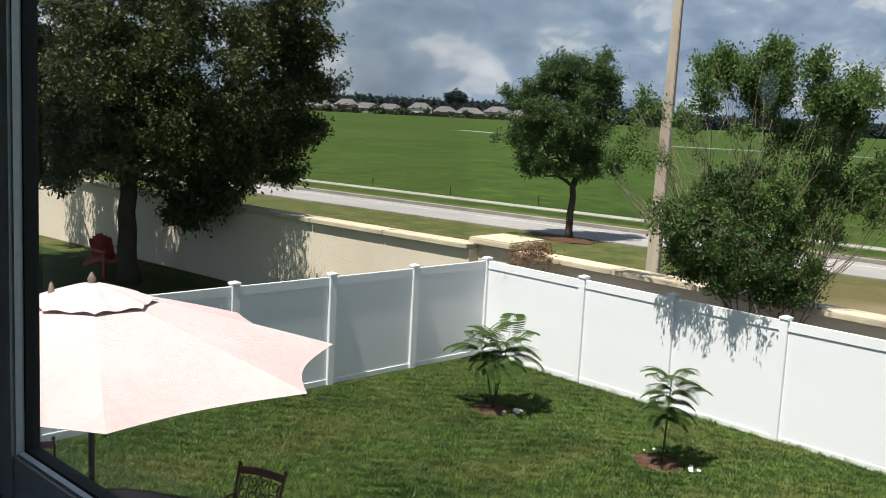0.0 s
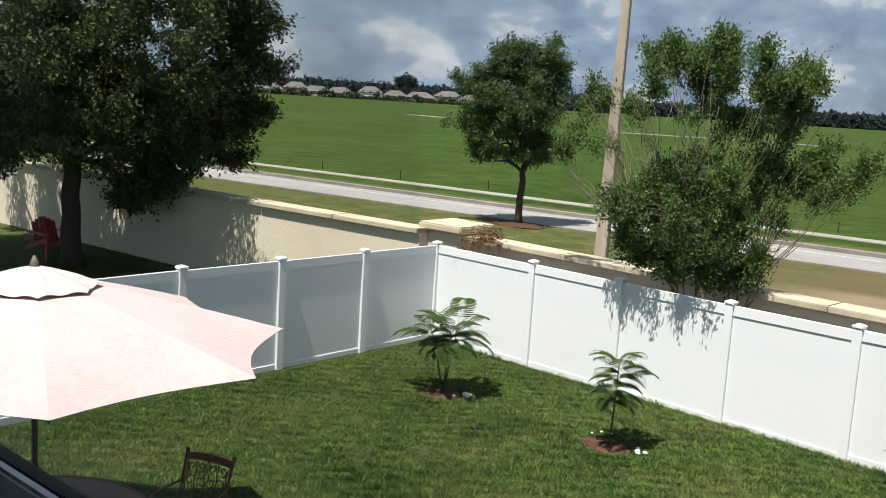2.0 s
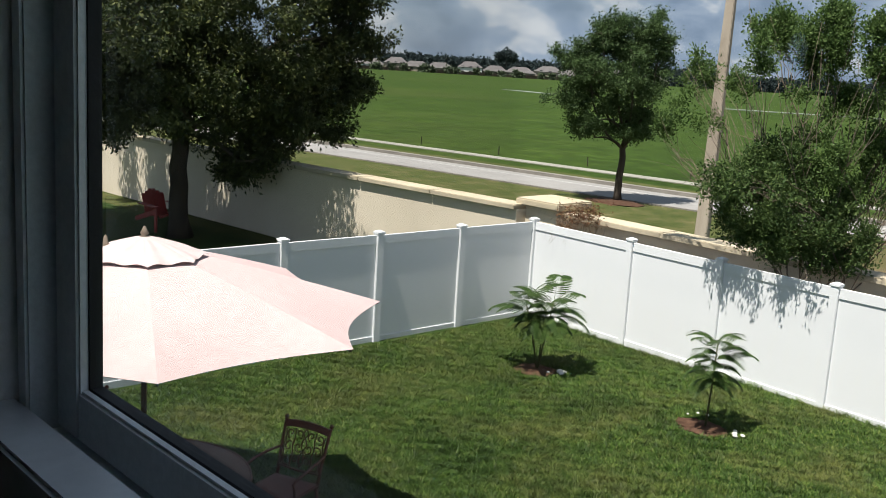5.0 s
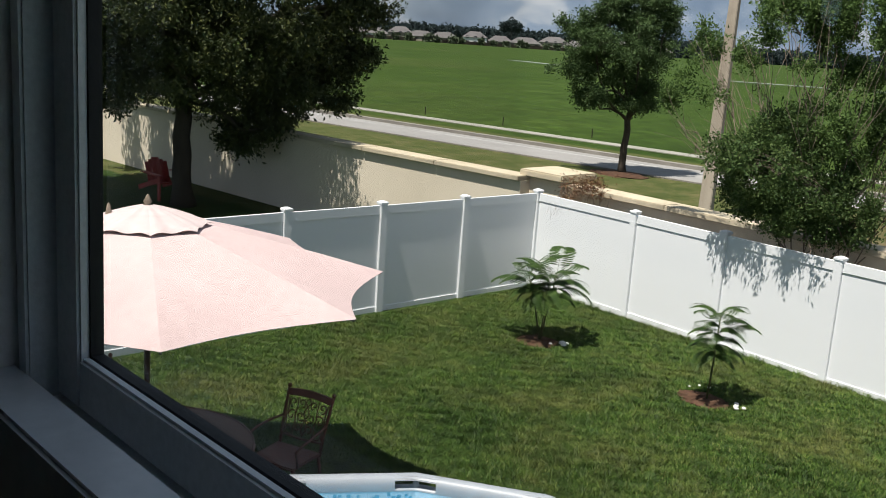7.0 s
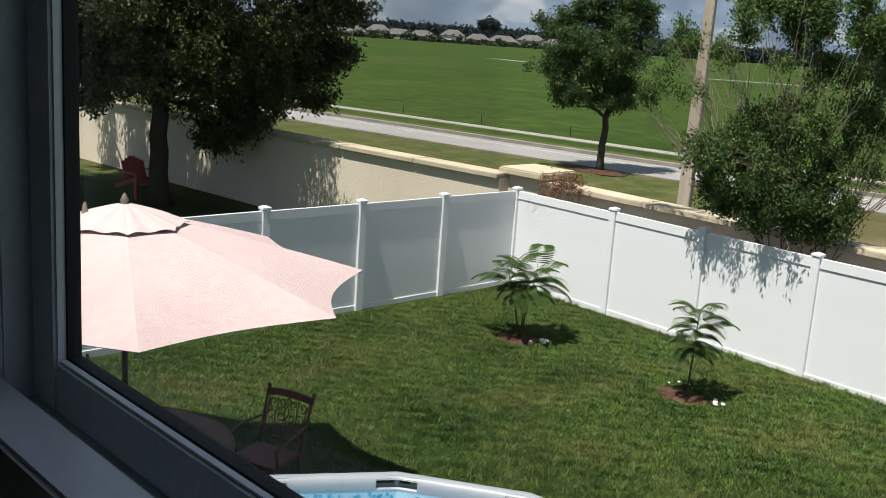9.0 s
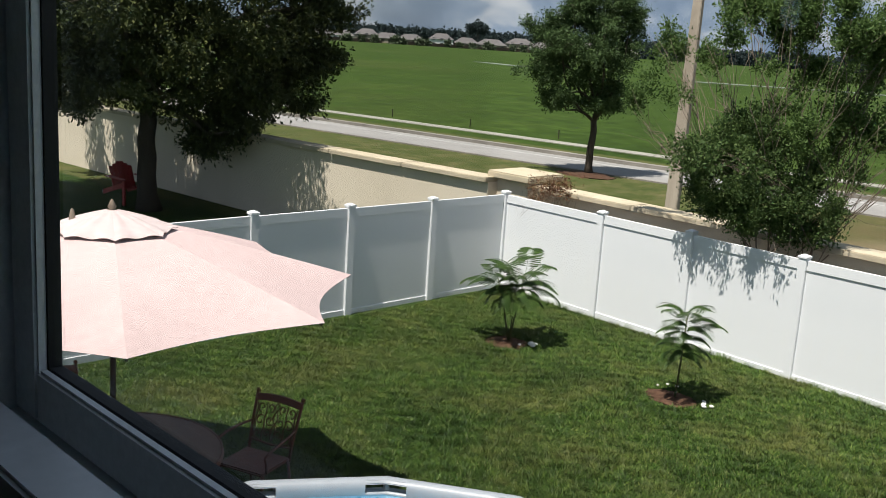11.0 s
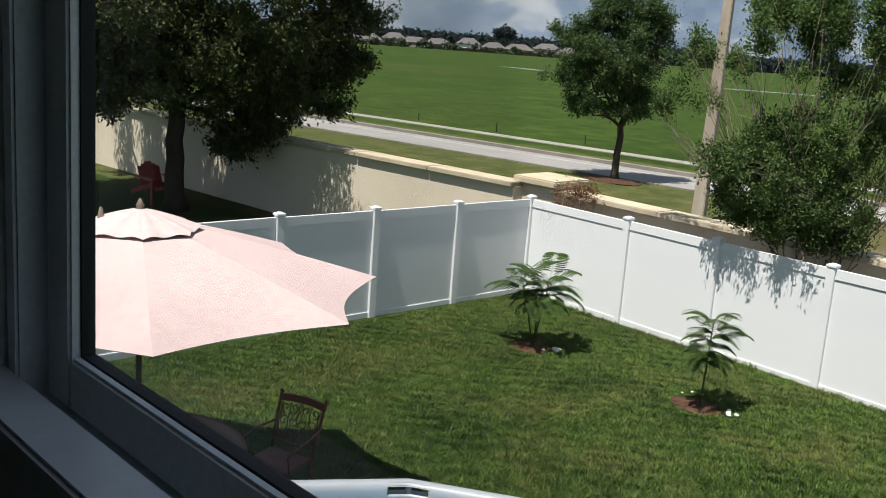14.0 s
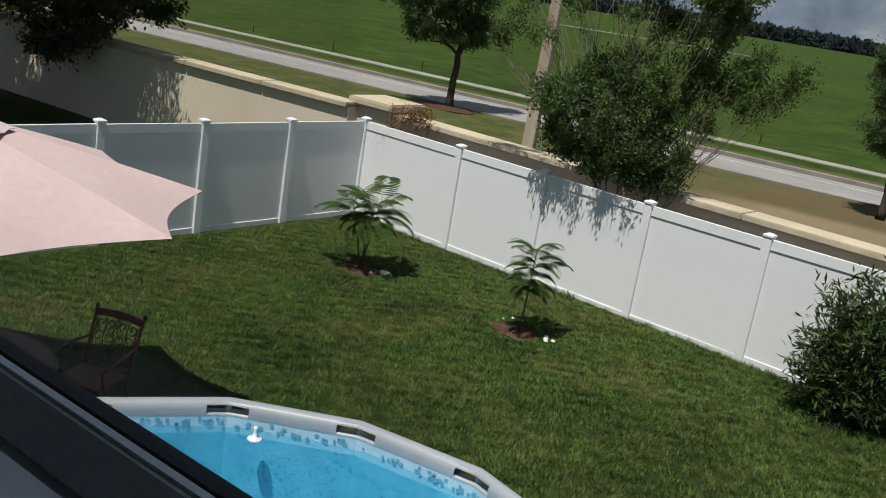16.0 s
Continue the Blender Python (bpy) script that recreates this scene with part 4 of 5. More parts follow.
mulch_bed((-10.07, 10.48), 0.36, 0.30, 3, [(0.28, 0.22, 0.05), (0.36, 0.18, 0.04), (0.20, 0.05, 0.025), (0.33, 0.27, 0.035)])
mulch_bed((-7.0, 10.47), 0.38, 0.25, 8, [(0.40, 0.12, 0.036), (0.46, 0.05, 0.034), (0.34, 0.22, 0.028), (-0.34, 0.36, 0.022), (-0.22, 0.40, 0.024), (-0.40, 0.22, 0.016), (0.50, 0.16, 0.03)])

# ---- trees and shrubs ----
RIGHT, AWAY = Vector((0.41, 0.91, 0)), Vector((-0.91, 0.41, 0))     # across and along the line of sight from the house


def across(u, v, z, ru, rz, weight):
    """A crown form placed across and along the line of sight."""
    p = RIGHT * u + AWAY * v
    return (p.x, p.y, z, ru, ru, rz, weight)


# hidden forms behind and left of the trunk are added to shade wall and ground
OAK_FORMS = [across(0.6, -0.3, 5.9, 3.8, 3.2, 9.0), across(4.0, 0.0, 5.9, 1.1, 1.6, 2.0), across(3.7, 0.2, 4.1, 1.0, 0.9, 1.4), across(3.4, 0.2, 3.1, 0.9, 0.6, 1.0), across(2.5, -1.2, 4.2, 1.0, 0.8, 1.1), across(2.1, -1.3, 3.2, 0.8, 0.5, 0.7), across(-0.5, 3.5, 4.6, 2.0, 1.2, 1.8), across(-1.5, 5.0, 4.8, 2.0, 1.2, 1.8), across(-1.2, -0.6, 5.6, 2.4, 1.8, 2.6),
             across(2.4, 0.2, 2.45, 0.95, 0.6, 1.0), across(1.4, 0.0, 1.95, 0.65, 0.5, 0.6), across(1.0, -0.6, 3.1, 2.2, 0.7, 1.6), across(-1.0, -0.2, 3.2, 1.4, 0.6, 0.9),
             across(-2.4, -0.3, 3.6, 1.5, 1.2, 1.5), across(-1.8, -0.2, 2.6, 0.8, 0.45, 0.5), across(-3.8, -0.5, 4.4, 1.8, 1.6, 1.8), across(-4.6, -1.0, 5.6, 2.0, 2.2, 1.8),
             across(-3.2, -1.5, 3.2, 1.2, 0.8, 0.8), across(-1.0, -2.2, 4.4, 2.2, 1.6, 1.6), across(-2.6, -2.0, 4.6, 2.0, 1.4, 1.6), across(1.0, 0.0, 9.0, 2.6, 1.2, 1.6), across(-2.5, 0.8, 4.6, 2.0, 1.2, 2.2), across(-3.6, 2.0, 5.0, 2.0, 1.3, 1.8), across(-1.5, 2.5, 5.0, 2.0, 1.2, 1.4)]
OAK = clumps(np.random.default_rng(12), OAK_FORMS, 720, 0.24, 0.54, 0.5)
tree("live_oak", (-22.4, 10.2, 0), "large dark-leaved oak standing before the cream wall", 3.4, 0.25, 0.17, (-0.05, 0.05), OAK,
     290000, (0.108, 0.048), M_OAK_LEAF, M_BARK, 11, limbs=30, twigs=200, spread=0.19, per=34, hollow=0.25)


def abreast(u, z, r, rz, weight):
    """A crown form of the street tree, set square to the line of sight from the house."""
    return (0.757 * u, 0.653 * u, z, r, r, rz, weight)


STREET = clumps(np.random.default_rng(22), [abreast(-0.6, 4.4, 1.7, 1.35, 3.0), abreast(-2.05, 3.6, 0.9, 0.55, 1.1), abreast(-1.4, 2.75, 0.8, 0.35, 0.7), abreast(0.8, 3.1, 0.85, 0.55, 1.0),
                                            abreast(0.1, 2.6, 0.9, 0.35, 0.6), abreast(-0.75, 5.95, 0.75, 0.8, 1.2), abreast(0.65, 6.05, 0.58, 0.8, 1.0), abreast(0.0, 5.4, 1.0, 0.6, 1.2), abreast(1.25, 5.6, 0.4, 0.5, 0.5),
                                            abreast(0.5, 4.7, 1.0, 0.85, 1.2), abreast(-1.75, 5.0, 0.85, 0.7, 1.0)], 185, 0.16, 0.40, 0.6)
street = tree("street_oak", (-23.55, 27.65, 0), "rounded green street tree in a mulched verge", 2.6, 0.14, 0.10, (0.05, 0.1), STREET, 92000, (0.088, 0.042), M_STREET_LEAF, M_BARK, 21, "street trees", 16, 90, 0.2, 40, 0.2)
copy_thing(street, pose(-8.15, 28.7, 0, 0, 0, 150)).scale = (0.76, 0.76, 0.76)
for x, y in ((-23.55, 27.55),):
    bm = bmesh.new()
    bmesh.ops.create_icosphere(bm, subdivisions=4, radius=1.0)
    for v in bm.verts:
        wob = 1 + 0.25 * noise.noise(v.co * 2.1 + Vector((x, 0, 0)))
        v.co = Vector((v.co.x * 1.15 * wob, v.co.y * 0.8 * wob, max(-0.05, v.co.z * 0.10)))
    ob = new("mulch_ring", mesh_of(bm, M_MULCH, True, "mulch_ring"))
    ob.matrix_basis = pose(x, y, 0)
    tagged(ob, "ring of red-brown mulch under a street tree", "mulch", kind="stuff")

rng = np.random.default_rng(31)
myrtle = thing("wax_myrtle", pose(-7.43, 13.52, 0), "tall many-stemmed shrub leaning over the white fence", "shrub")
# leafy plumes fanning out from one root: (across, height, half width, half height)
HEADS = [(-1.00, 5.28, 0.34, 0.30), (-1.13, 4.91, 0.19, 0.30), (-0.25, 5.43, 0.32, 0.30), (-0.10, 5.03, 0.21, 0.30), (-0.55, 5.18, 0.21, 0.26), (0.42, 5.30, 0.27, 0.26),
         (0.50, 4.90, 0.26, 0.30), (0.72, 4.99, 0.21, 0.21), (1.18, 5.28, 0.24, 0.21), (1.02, 5.00, 0.21, 0.21), (0.90, 4.68, 0.21, 0.21), (-0.44, 4.85, 0.19, 0.21)]
WEST = [(-2.24, 4.66, 0.36, 0.32), (-2.34, 4.15, 0.32, 0.32), (-1.51, 4.65, 0.28, 0.28), (-2.00, 3.89, 0.32, 0.28), (-1.43, 4.20, 0.23, 0.36), (-2.55, 3.76, 0.18, 0.23)]
MIDDLE = [(-0.48, 4.40, 0.20, 0.16), (-0.01, 4.55, 0.28, 0.28), (0.25, 4.28, 0.32, 0.28), (-0.05, 4.05, 0.28, 0.24), (-0.34, 3.78, 0.24, 0.20), (0.45, 3.84, 0.34, 0.30),
          (0.71, 4.34, 0.28, 0.24), (1.01, 4.40, 0.26, 0.24), (0.78, 3.62, 0.34, 0.34), (0.10, 3.45, 0.34, 0.30), (0.55, 3.20, 0.30, 0.28)]
EAST = [(1.22, 3.81, 0.34, 0.26), (1.51, 3.91, 0.30, 0.26), (1.09, 3.56, 0.30, 0.21), (1.68, 3.68, 0.21, 0.21), (1.88, 3.86, 0.26, 0.21), (1.34, 3.41, 0.26, 0.17)]
LOW = [(-1.12, 3.30, 0.36, 0.30), (-0.63, 3.43, 0.34, 0.30), (-1.29, 2.86, 0.32, 0.34), (-0.75, 2.91, 0.40, 0.38), (-0.27, 3.03, 0.34, 0.38), (-1.30, 2.46, 0.28, 0.28),
       (-0.79, 2.44, 0.38, 0.30), (-0.30, 2.45, 0.36, 0.34), (-0.59, 2.12, 0.30, 0.18), (-0.09, 2.10, 0.30, 0.18), (0.14, 2.56, 0.28, 0.34), (0.22, 2.12, 0.28, 0.18), (0.38, 2.92, 0.24, 0.28), (-1.10, 2.20, 0.24, 0.16), (0.56, 2.48, 0.26, 0.28), (0.48, 2.12, 0.22, 0.15), (0.76, 2.85, 0.20, 0.22)]


def fanned(rng, forms, depth, back):
    """Stands the flat fan up as rounded forms, each a little nearer or farther than the next."""
    out = []
    for u, z, ru, rz in forms:
        v = back + rng.uniform(-depth, depth)
        out.append((0.870 * u - 0.494 * v, 0.494 * u + 0.870 * v, z, ru, ru, rz, ru * rz))
    return out


heads, west, middle, east, low = (fanned(rng, f, d, back) for f, d, back in ((HEADS, 0.4, 0.1), (WEST, 0.3, 1.2), (MIDDLE, 0.4, 0.1), (EAST, 0.3, 0.0), (LOW, 0.15, 0.0)))
for name, forms, count, parts, size, leaf, label in (("upper_foliage", heads, 36000, 150, (0.06, 0.14), M_MYRTLE_LEAF, "light airy green foliage"), ("west_foliage", west, 5500, 44, (0.05, 0.12), M_MYRTLE_LEAF, ""),
                                                     ("middle_foliage", middle, 15000, 100, (0.05, 0.12), M_MYRTLE_LEAF, ""), ("east_foliage", east, 8500, 56, (0.06, 0.13), M_MYRTLE_LEAF, ""),
                                                     ("lower_foliage", low, 52000, 180, (0.09, 0.18), M_DENSE_LEAF, "dense dark green foliage")):
    tufts = clumps(rng, forms, parts, *size, 1.3)
    verts, quads, _ = leaves(rng, tufts, count, 0.056, 0.024, 0.10, 14, 0.15, -0.45)
    tagged(part(name, array_mesh(name, verts, quads, leaf), None, myrtle, label), kind="stuff")
HANG = clumps(rng, [(-1.1, -1.15, 3.10, 0.40, 0.12, 0.26, 0.8), (-0.45, -1.18, 3.15, 0.45, 0.12, 0.30, 1.0), (0.25, -1.12, 2.95, 0.40, 0.12, 0.26, 0.9)], 30, 0.05, 0.11, 1.4)
verts, quads, centre = leaves(rng, HANG, 2600, 0.060, 0.026, 0.10, 12, 0.0, 0.6)
tagged(part("hanging_foliage", array_mesh("hanging_foliage", verts, quads, M_DENSE_LEAF), None, myrtle), kind="stuff")
bm = bmesh.new()
for k in range(22):
    limb(bm, rng, (rng.uniform(-0.5, 0.3), -0.1, 2.5), centre[k % len(centre)], 0.006, 0.0015, 0.03, 6, 5, 0.1)
part("hanging_twigs", bm, M_BARK_PALE, myrtle)
for h in heads[::2] + west[::2] + middle[::4] + east[::3]:
    bm = bmesh.new()
    foot = (0.10 + rng.uniform(-0.22, 0.22), rng.uniform(-0.12, 0.16), 0)
    pts = limb(bm, rng, foot, (h[0], h[1], h[2] + 0.12), 0.014, 0.003, 0.06, 9, 6, 0.03)
    for k in range(12):
        a = pts[int(rng.integers(4, 9))]
        limb(bm, rng, a, Vector(h[:3]) + Vector(rng.normal(size=3)) * 0.24, 0.007, 0.002, 0.1, 3, 5)
    part("stem", bm, M_BARK_PALE, myrtle, smooth=True)
# bare side twigs where the leaves have thinned
for u, z in ((-2.45, 3.3), (-2.2, 3.1), (-1.95, 3.35), (-2.6, 3.55), (-1.7, 3.6), (0.9, 2.9), (1.15, 3.05), (1.0, 2.65)):
    bm = bmesh.new()
    tip = (0.87 * u - 0.55, 0.494 * u + 0.95, z) if u < 0 else (0.87 * u, 0.494 * u, z)
    pts = limb(bm, rng, (0.2 * u, 0.1 * u, 2.0), tip, 0.010, 0.003, 0.06, 7, 5, 0.02)
    for k in range(6):
        limb(bm, rng, pts[3 + k % 4], Vector(tip) + Vector(rng.normal(size=3)) * 0.22, 0.005, 0.0015, 0.1, 3, 4)
    part("bare_twig", bm, M_BARK_PALE, myrtle)

oleander = thing("oleander_bush", pose(-3.0, 12.2, ground_z(-3.0, 12.2)), "dark narrow-leaved bush in front of the white fence", "bush")
verts, quads, centre = leaves(rng, [(0, 0, 0.95, 0.75, 0.62, 0.85, 2), (-0.25, -0.1, 0.5, 0.6, 0.5, 0.5, 1), (0.6, 0.2, 1.0, 0.6, 0.5, 0.8, 1)], 15000, 0.13, 0.026, 0.18, 16, 0.25, -0.25)
tagged(part("foliage", array_mesh("foliage", verts, quads, M_OLEANDER_LEAF), None, oleander), kind="stuff")
bm = bmesh.new()
for k in range(26):
    limb(bm, rng, (rng.normal() * 0.1, rng.normal() * 0.1, 0), centre[int(rng.integers(len(centre)))], 0.014, 0.004, 0.08, 4, 5)
part("stems", bm, M_BARK_PALE, oleander)

dry = thing("dry_shrub", pose(-12.35, 13.48, 0), "half-dead brown shrub beside the wall pillar", "shrub")
verts, quads, centre = leaves(rng, [(0.1, 0.0, 1.95, 0.45, 0.22, 0.22, 1), (0.35, 0.1, 2.02, 0.3, 0.2, 0.16, 0.6), (0.1, -0.3, 1.75, 0.18, 0.18, 0.25, 0.25)], 1700, 0.05, 0.018, 0.12, 9, 0.1, 0.3)
tagged(part("leaves", array_mesh("leaves", verts, quads, M_DRY_LEAF), None, dry), kind="stuff")
bm = bmesh.new()
for k in range(34):
    limb(bm, rng, (rng.normal() * 0.08, rng.normal() * 0.05, 0.0), centre[k % len(centre)] + rng.normal(size=3) * 0.1, 0.008, 0.002, 0.1, 5, 4)
for k in range(5):
    limb(bm, rng, (0.0, -0.2, 1.9), (0.05 + 0.12 * rng.normal(), -0.72, 1.45 + 0.2 * rng.random()), 0.004, 0.0015, 0.12, 6, 4, 0.12)
part("twigs", bm, M_BARK_PALE, dry)

# ---- pole, red chair, posts ----
utility = thing("utility_pole", pose(-16.75, 23.55, 0, -0.8, 0.7, 20), "tall weathered square concrete utility pole on the verge", "utility pole")
bm = bmesh.new()
bmesh.ops.create_cone(bm, cap_ends=True, segments=4, radius1=0.255, radius2=0.10, depth=13.0, matrix=pose(0, 0, 6.4, 0, 0, 45))
bmesh.ops.bevel(bm, geom=[e for e in bm.edges if abs(e.verts[0].co.z - e.verts[1].co.z) > 1], offset=0.02, segments=2, affect="EDGES")
part("shaft", bm, M_POLE, utility)

red = thing("adirondack_chair", pose(-23.65, 10.25, 0, 0, 0, 95) @ Matrix.Scale(1.15, 4), "red wooden garden chair in the shade of the oak", "chair")
for k in range(6):
    x = -0.22 + 0.089 * k
    top = 0.92 - 0.05 * abs(k - 2.5)
    part("back_slat", boxed((x - 0.043, 0, 0.0), (x + 0.043, 0.02, top - 0.26), 0.006, pose(0, 0.12, 0.27, -24)), M_RED, red)
for k in range(5):
    part("seat_slat", boxed((-0.27, -0.42 + 0.105 * k, 0.37 - 0.02 * k), (0.27, -0.33 + 0.105 * k, 0.39 - 0.02 * k), 0.004), M_RED, red)
for s in (-1, 1):
    part("armrest", boxed((s * 0.34 - 0.065, -0.50, 0.55), (s * 0.34 + 0.065, 0.28, 0.572), 0.006), M_RED, red)
    part("leg", boxed((s * 0.31 - 0.015, -0.46, 0.0), (s * 0.31 + 0.015, -0.36, 0.55), 0.004), M_RED, red)
    part("leg", boxed((s * 0.29 - 0.015, -0.44, 0.0), (s * 0.29 + 0.015, 0.55, 0.10), 0.004, pose(0, 0, 0.28, -17)), M_RED, red)

stake = mesh_of(boxed((-0.022, -0.022, 0), (0.022, 0.022, 0.48), 0.005), M_BARK, name="field_post")
for k in range(16):
    x = -84.0 + 5.6 * k
    ob = new("field_post", stake)
    ob.matrix_basis = pose(x, 42.6 + 0.17 * x, -0.02, 2 * math.sin(k * 3.1), 2 * math.cos(k * 1.7), 7)
    tagged(ob, "short dark post at the pasture edge", "post", "pasture posts")

# ---- far side of the pasture ----
def far_place(yaw, dist):
    a = radians(yaw)
    return 0.46 - dist * math.sin(a), -0.07 + dist * math.cos(a)


def far_house(m, wide, deep, tall, wall_mat, label):
    root = thing("far_house", m, label, "house", "houses beyond the pasture")
    part("wall", boxed((-wide / 2, -deep / 2, -1), (wide / 2, deep / 2, tall)), wall_mat, root)
    bm = bmesh.new()
    e, r = 0.6, wide * 0.22
    lo = [bm.verts.new(p) for p in ((-wide / 2 - e, -deep / 2 - e, tall), (wide / 2 + e, -deep / 2 - e, tall), (wide / 2 + e, deep / 2 + e, tall), (-wide / 2 - e, deep / 2 + e, tall))]
    hi = [bm.verts.new(p) for p in ((-r, 0, tall + deep * 0.3), (r, 0, tall + deep * 0.3))]
    bm.faces.new(lo)
    for f in ((lo[0], lo[1], hi[1], hi[0]), (lo[2], lo[3], hi[0], hi[1]), (lo[1], lo[2], hi[1]), (lo[3], lo[0], hi[0])):
        bm.faces.new(f)
    part("roof", bm, M_ROOF, root, "grey-brown shingled hip roof")
    win = mesh_of(boxed((-0.9, -0.06, 0), (0.9, 0.0, 1.4)), M_GLASS_DARK, name="window")
    n = max(2, int(wide / 4.5))
    for z in ((1.0, 4.0) if tall > 4 else (1.0,)):
        for k in range(n):
            p = part("window", win, None, root)
            p.matrix_basis = pose(-wide / 2 + wide * (k + 0.5) / n, -deep / 2 - 0.02, z)
    return root


rng = np.random.default_rng(77)
yaw = 63.5
k = 0
while yaw > 39:
    dist = 640 + rng.uniform(-15, 25)
    x, y = far_place(yaw, dist)
    two = k % 3 == 1
    white = k % 4 == 2
    far_house(pose(x, y, 0, 0, 0, yaw + rng.uniform(-12, 12)), rng.uniform(14, 20), 12, 4.6 if two else 3.0, M_HOUSE_WHITE if white else M_HOUSE, ("two-storey" if two else "low") + (" white" if white else " beige") + " house with a hip roof beyond the pasture")
    yaw -= rng.uniform(1.15, 1.75)
    k += 1

bm = bmesh.new()
for n in range(60):
    a, b = far_place(66 - 27 * n / 60, 612), far_place(66 - 27 * (n + 1) / 60, 612)
    if n % 11 == 7:
        continue
    h = 1.9
    q = [bm.verts.new((*a, -0.5)), bm.verts.new((*b, -0.5)), bm.verts.new((*b, h)), bm.verts.new((*a, h))]
    bm.faces.new(q)
bmesh.ops.solidify(bm, geom=list(bm.faces), thickness=0.6)
tagged(new("far_hedge", mesh_of(bm, M_BARK, name="far_hedge")), "long dark boundary hedge before the far houses", "hedge", kind="structure")

blobs = []
for n in range(38):
    x, y = far_place(66 - 28 * (n + rng.uniform(0.1, 0.9)) / 38, rng.uniform(590, 606))
    r = rng.uniform(1.3, 2.1)
    blobs.append((x, y, r * 1.0, r * 1.1, r * 1.1, r, 1))
verts, quads, _ = leaves(rng, blobs, 9000, 1.5, 0.9, 0.8, 12, 0.3, 0.0)
tagged(new("far_garden_trees", array_mesh("far_garden_trees", verts, quads, M_FAR_SHRUB)), "round trees in front of the far houses", "trees", kind="stuff")


def far_wood(name, yaw0, yaw1, dist, tall, count, seed, label):
    """A belt of woodland: many uneven crowns side by side, down to the ground."""
    rng = np.random.default_rng(seed)
    blobs = []
    n = 520
    for i in range(n):
        x, y = far_place(yaw0 + (yaw1 - yaw0) * (i + rng.random()) / n, dist + rng.uniform(0, 60))
        h = tall * rng.uniform(0.86, 0.97)
        wide = abs(yaw1 - yaw0) / n * 0.0175 * dist * 2.6
        blobs.append((x, y, h * 0.5, wide, wide, h * 0.5, 1))
        blobs.append((x, y, h * 0.2, wide * 1.3, wide * 1.3, h * 0.25, 0.8))
    verts, quads, _ = leaves(rng, blobs, count, dist / 400, dist / 480, dist / 600, 12, 0.2, 0.0)
    # the close-packed trunks and undergrowth inside
    core = []
    for i in range(240):
        a, b = (far_place(yaw0 + (yaw1 - yaw0) * (i + k) / 240, dist + 30) for k in (0, 1))
        h = tall * (0.90 + 0.05 * math.sin(i * 1.7) * math.sin(i * 0.37))
        core += [(*a, -1), (*b, -1), (*b, h), (*a, h)]
    verts = np.concatenate([verts, np.array(core)])
    quads = np.arange(len(verts)).reshape(-1, 4)
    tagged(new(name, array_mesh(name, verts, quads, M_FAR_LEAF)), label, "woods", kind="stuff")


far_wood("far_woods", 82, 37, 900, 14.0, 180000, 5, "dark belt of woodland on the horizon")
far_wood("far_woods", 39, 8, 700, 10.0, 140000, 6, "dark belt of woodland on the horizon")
lone = [(0, 0, 17, 5, 5, 3, 1), (4, 3, 15, 3, 3, 2.5, 0.6), (-5, -3, 15, 3, 3, 2.5, 0.6)]
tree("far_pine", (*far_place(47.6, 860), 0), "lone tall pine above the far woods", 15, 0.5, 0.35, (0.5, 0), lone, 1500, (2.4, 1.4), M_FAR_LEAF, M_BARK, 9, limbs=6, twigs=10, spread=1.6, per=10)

for label, pts in (("pale strip of standing water in the pasture", ((-168, 153), (-150, 148), (-146, 150), (-164, 156))), ("pale strip of standing water in the pasture", ((-103, 146), (-84, 162), (-72, 165), (-73, 167), (-86, 166), (-106, 150)))):
    bm = bmesh.new()
    bm.faces.new([bm.verts.new((x, y, 0.10)) for x, y in pts])
    rim = bmesh.ops.extrude_face_region(bm, geom=list(bm.faces))["geom"]
    for v in rim:
        if isinstance(v, bmesh.types.BMVert):
            v.co.z = -0.1
    tagged(new("pond", mesh_of(bm, M_POND, name="pond")), label, "pond", kind="structure")

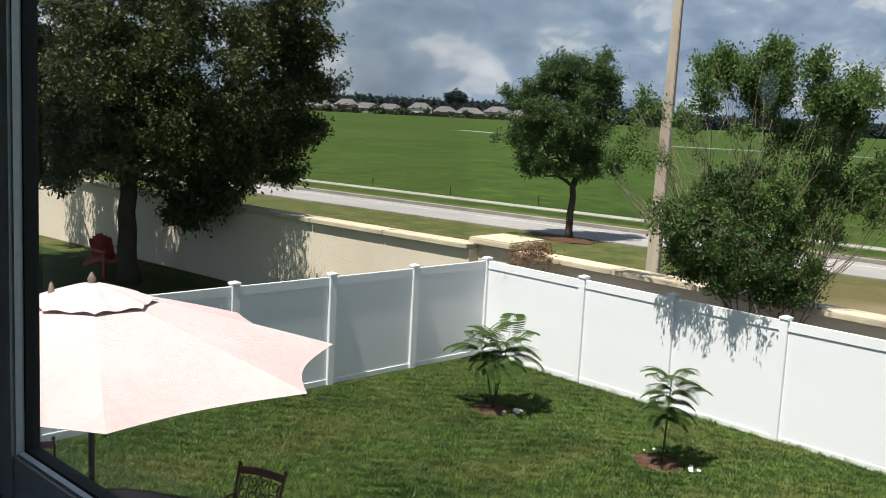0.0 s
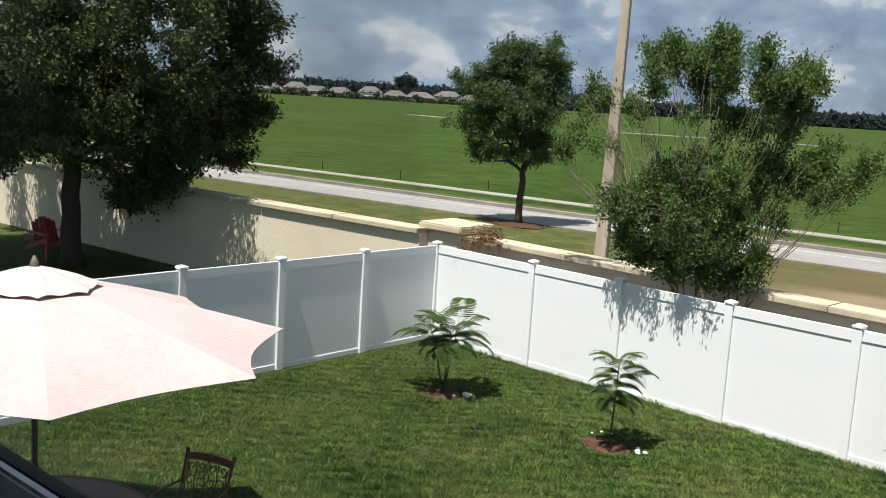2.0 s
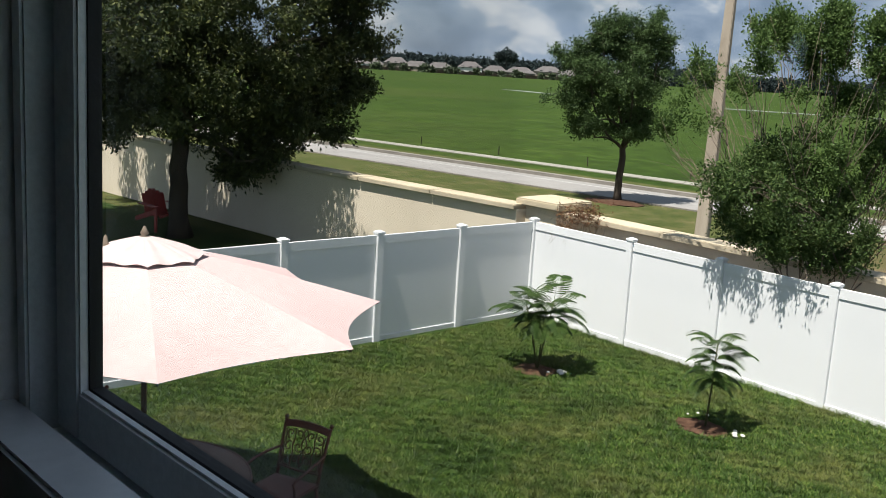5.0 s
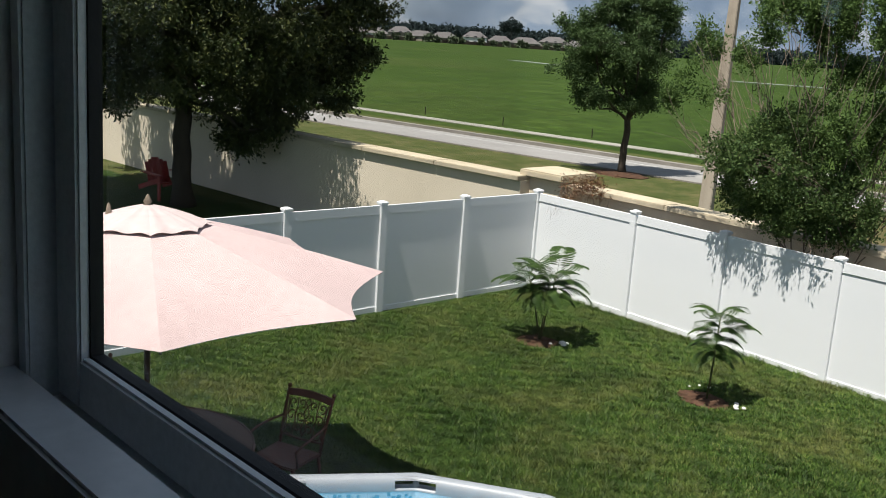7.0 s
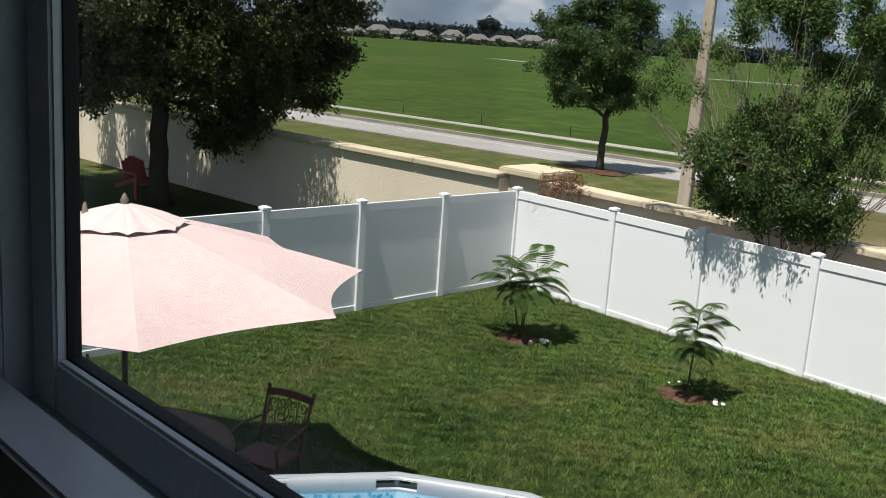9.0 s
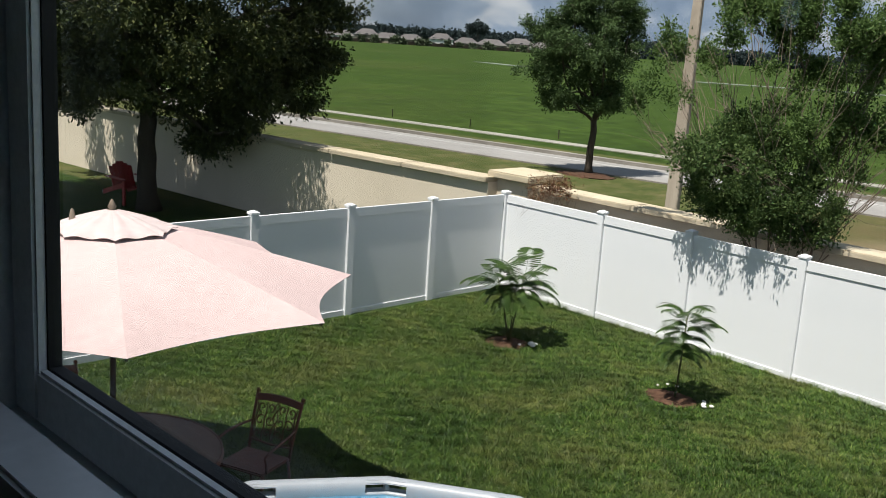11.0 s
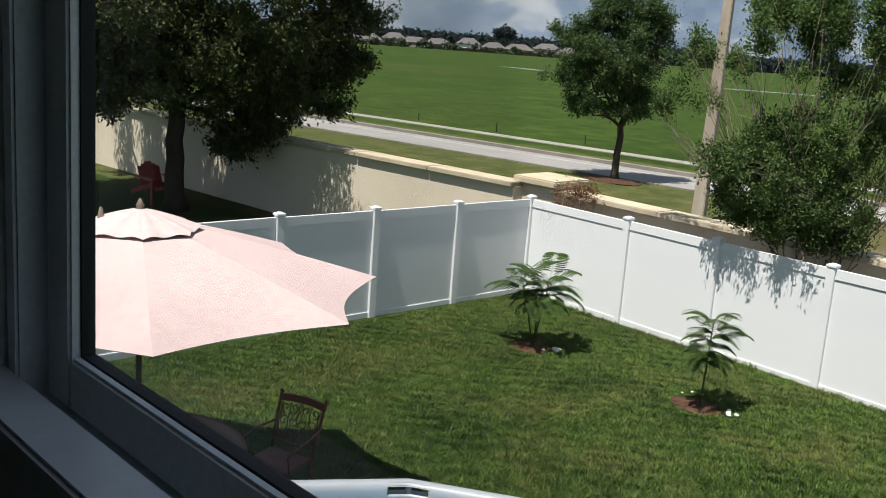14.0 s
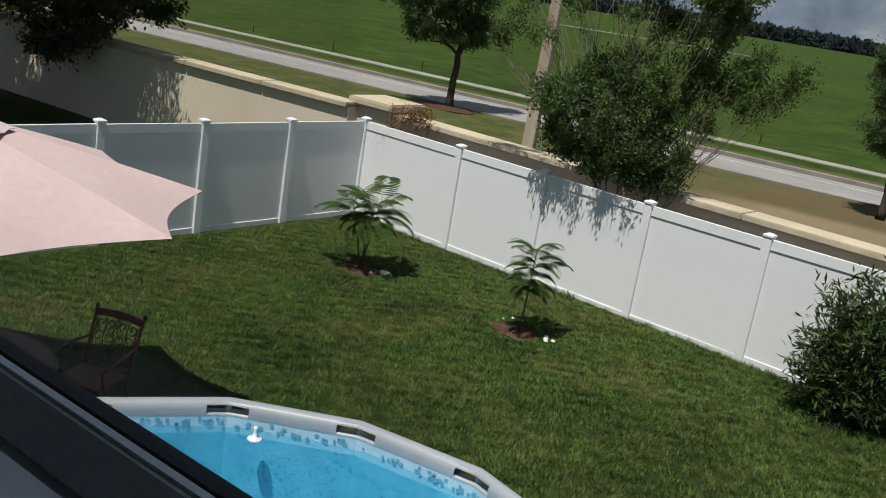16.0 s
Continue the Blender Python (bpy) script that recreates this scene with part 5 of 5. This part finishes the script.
# ---- lawn ----
def lawn(count, seed):
    """Short uneven blades over the visible lawn."""
    rng = np.random.default_rng(seed)
    x, y = rng.uniform(-12.75, 1.5, count), rng.uniform(3.2, 12.84, count)
    out = np.hypot(x - POOL[0], y - POOL[1]) > POOL_R + 0.1
    out &= x > -12.7 + 0.0586 * (12.9 - y)
    for bx, by, br in ((-10.07, 10.48, 0.30), (-7.0, 10.47, 0.33)):
        out &= np.hypot(x - bx, y - by) > br * (0.8 + 0.4 * rng.random(count))
    x, y = x[out], y[out]
    n = len(x)
    patch = 0.5 + 0.25 * np.sin(x * 2.1 + 1.3 * np.sin(y * 1.7)) + 0.25 * np.sin(y * 2.7 + np.sin(x * 3.3))
    edge = (y > 12.72) * 0.9
    tuft = np.clip(0.5 + 0.35 * np.sin(x * 17 + 2.3 * np.sin(y * 11)) + 0.35 * np.sin(y * 19 + 2.1 * np.sin(x * 9.3 + 1)) + 0.2 * np.sin(x * 41 + y * 33), 0, 1.2)
    tall = (0.62 + 0.6 * tuft) * (0.016 + 0.020 * rng.random(n) + 0.022 * patch) * (1 + edge * rng.random(n))
    turn = rng.uniform(0, 2 * np.pi, n)
    lean = tall * rng.uniform(0.3, 1.7, n)
    wide = rng.uniform(0.0030, 0.0075, n)
    sx, sy = np.cos(turn + np.pi / 2) * wide, np.sin(turn + np.pi / 2) * wide
    tx, ty = np.cos(turn) * lean, np.sin(turn) * lean
    lift = lambda v: np.clip(v, 0, 1) ** 2 * (3 - 2 * np.clip(v, 0, 1))
    zero = 0.13 * lift((x + 11.3) / 5.0) * lift((y - 6.0) / 4.0) * lift((14.6 - y) / 4.0) - 0.006
    tall = tall + zero
    verts = np.stack([np.stack([x - sx, y - sy, zero], 1), np.stack([x + sx, y + sy, zero], 1),
                      np.stack([x + tx + 0.25 * sx, y + ty + 0.25 * sy, tall], 1), np.stack([x + tx - 0.25 * sx, y + ty - 0.25 * sy, tall], 1)], 1).reshape(-1, 3)
    tagged(new("lawn_grass", array_mesh("lawn_grass", verts, np.arange(4 * n).reshape(-1, 4), M_BLADE)), "mown green lawn with yellowed patches", "grass", kind="stuff")


lawn(800000, 41)
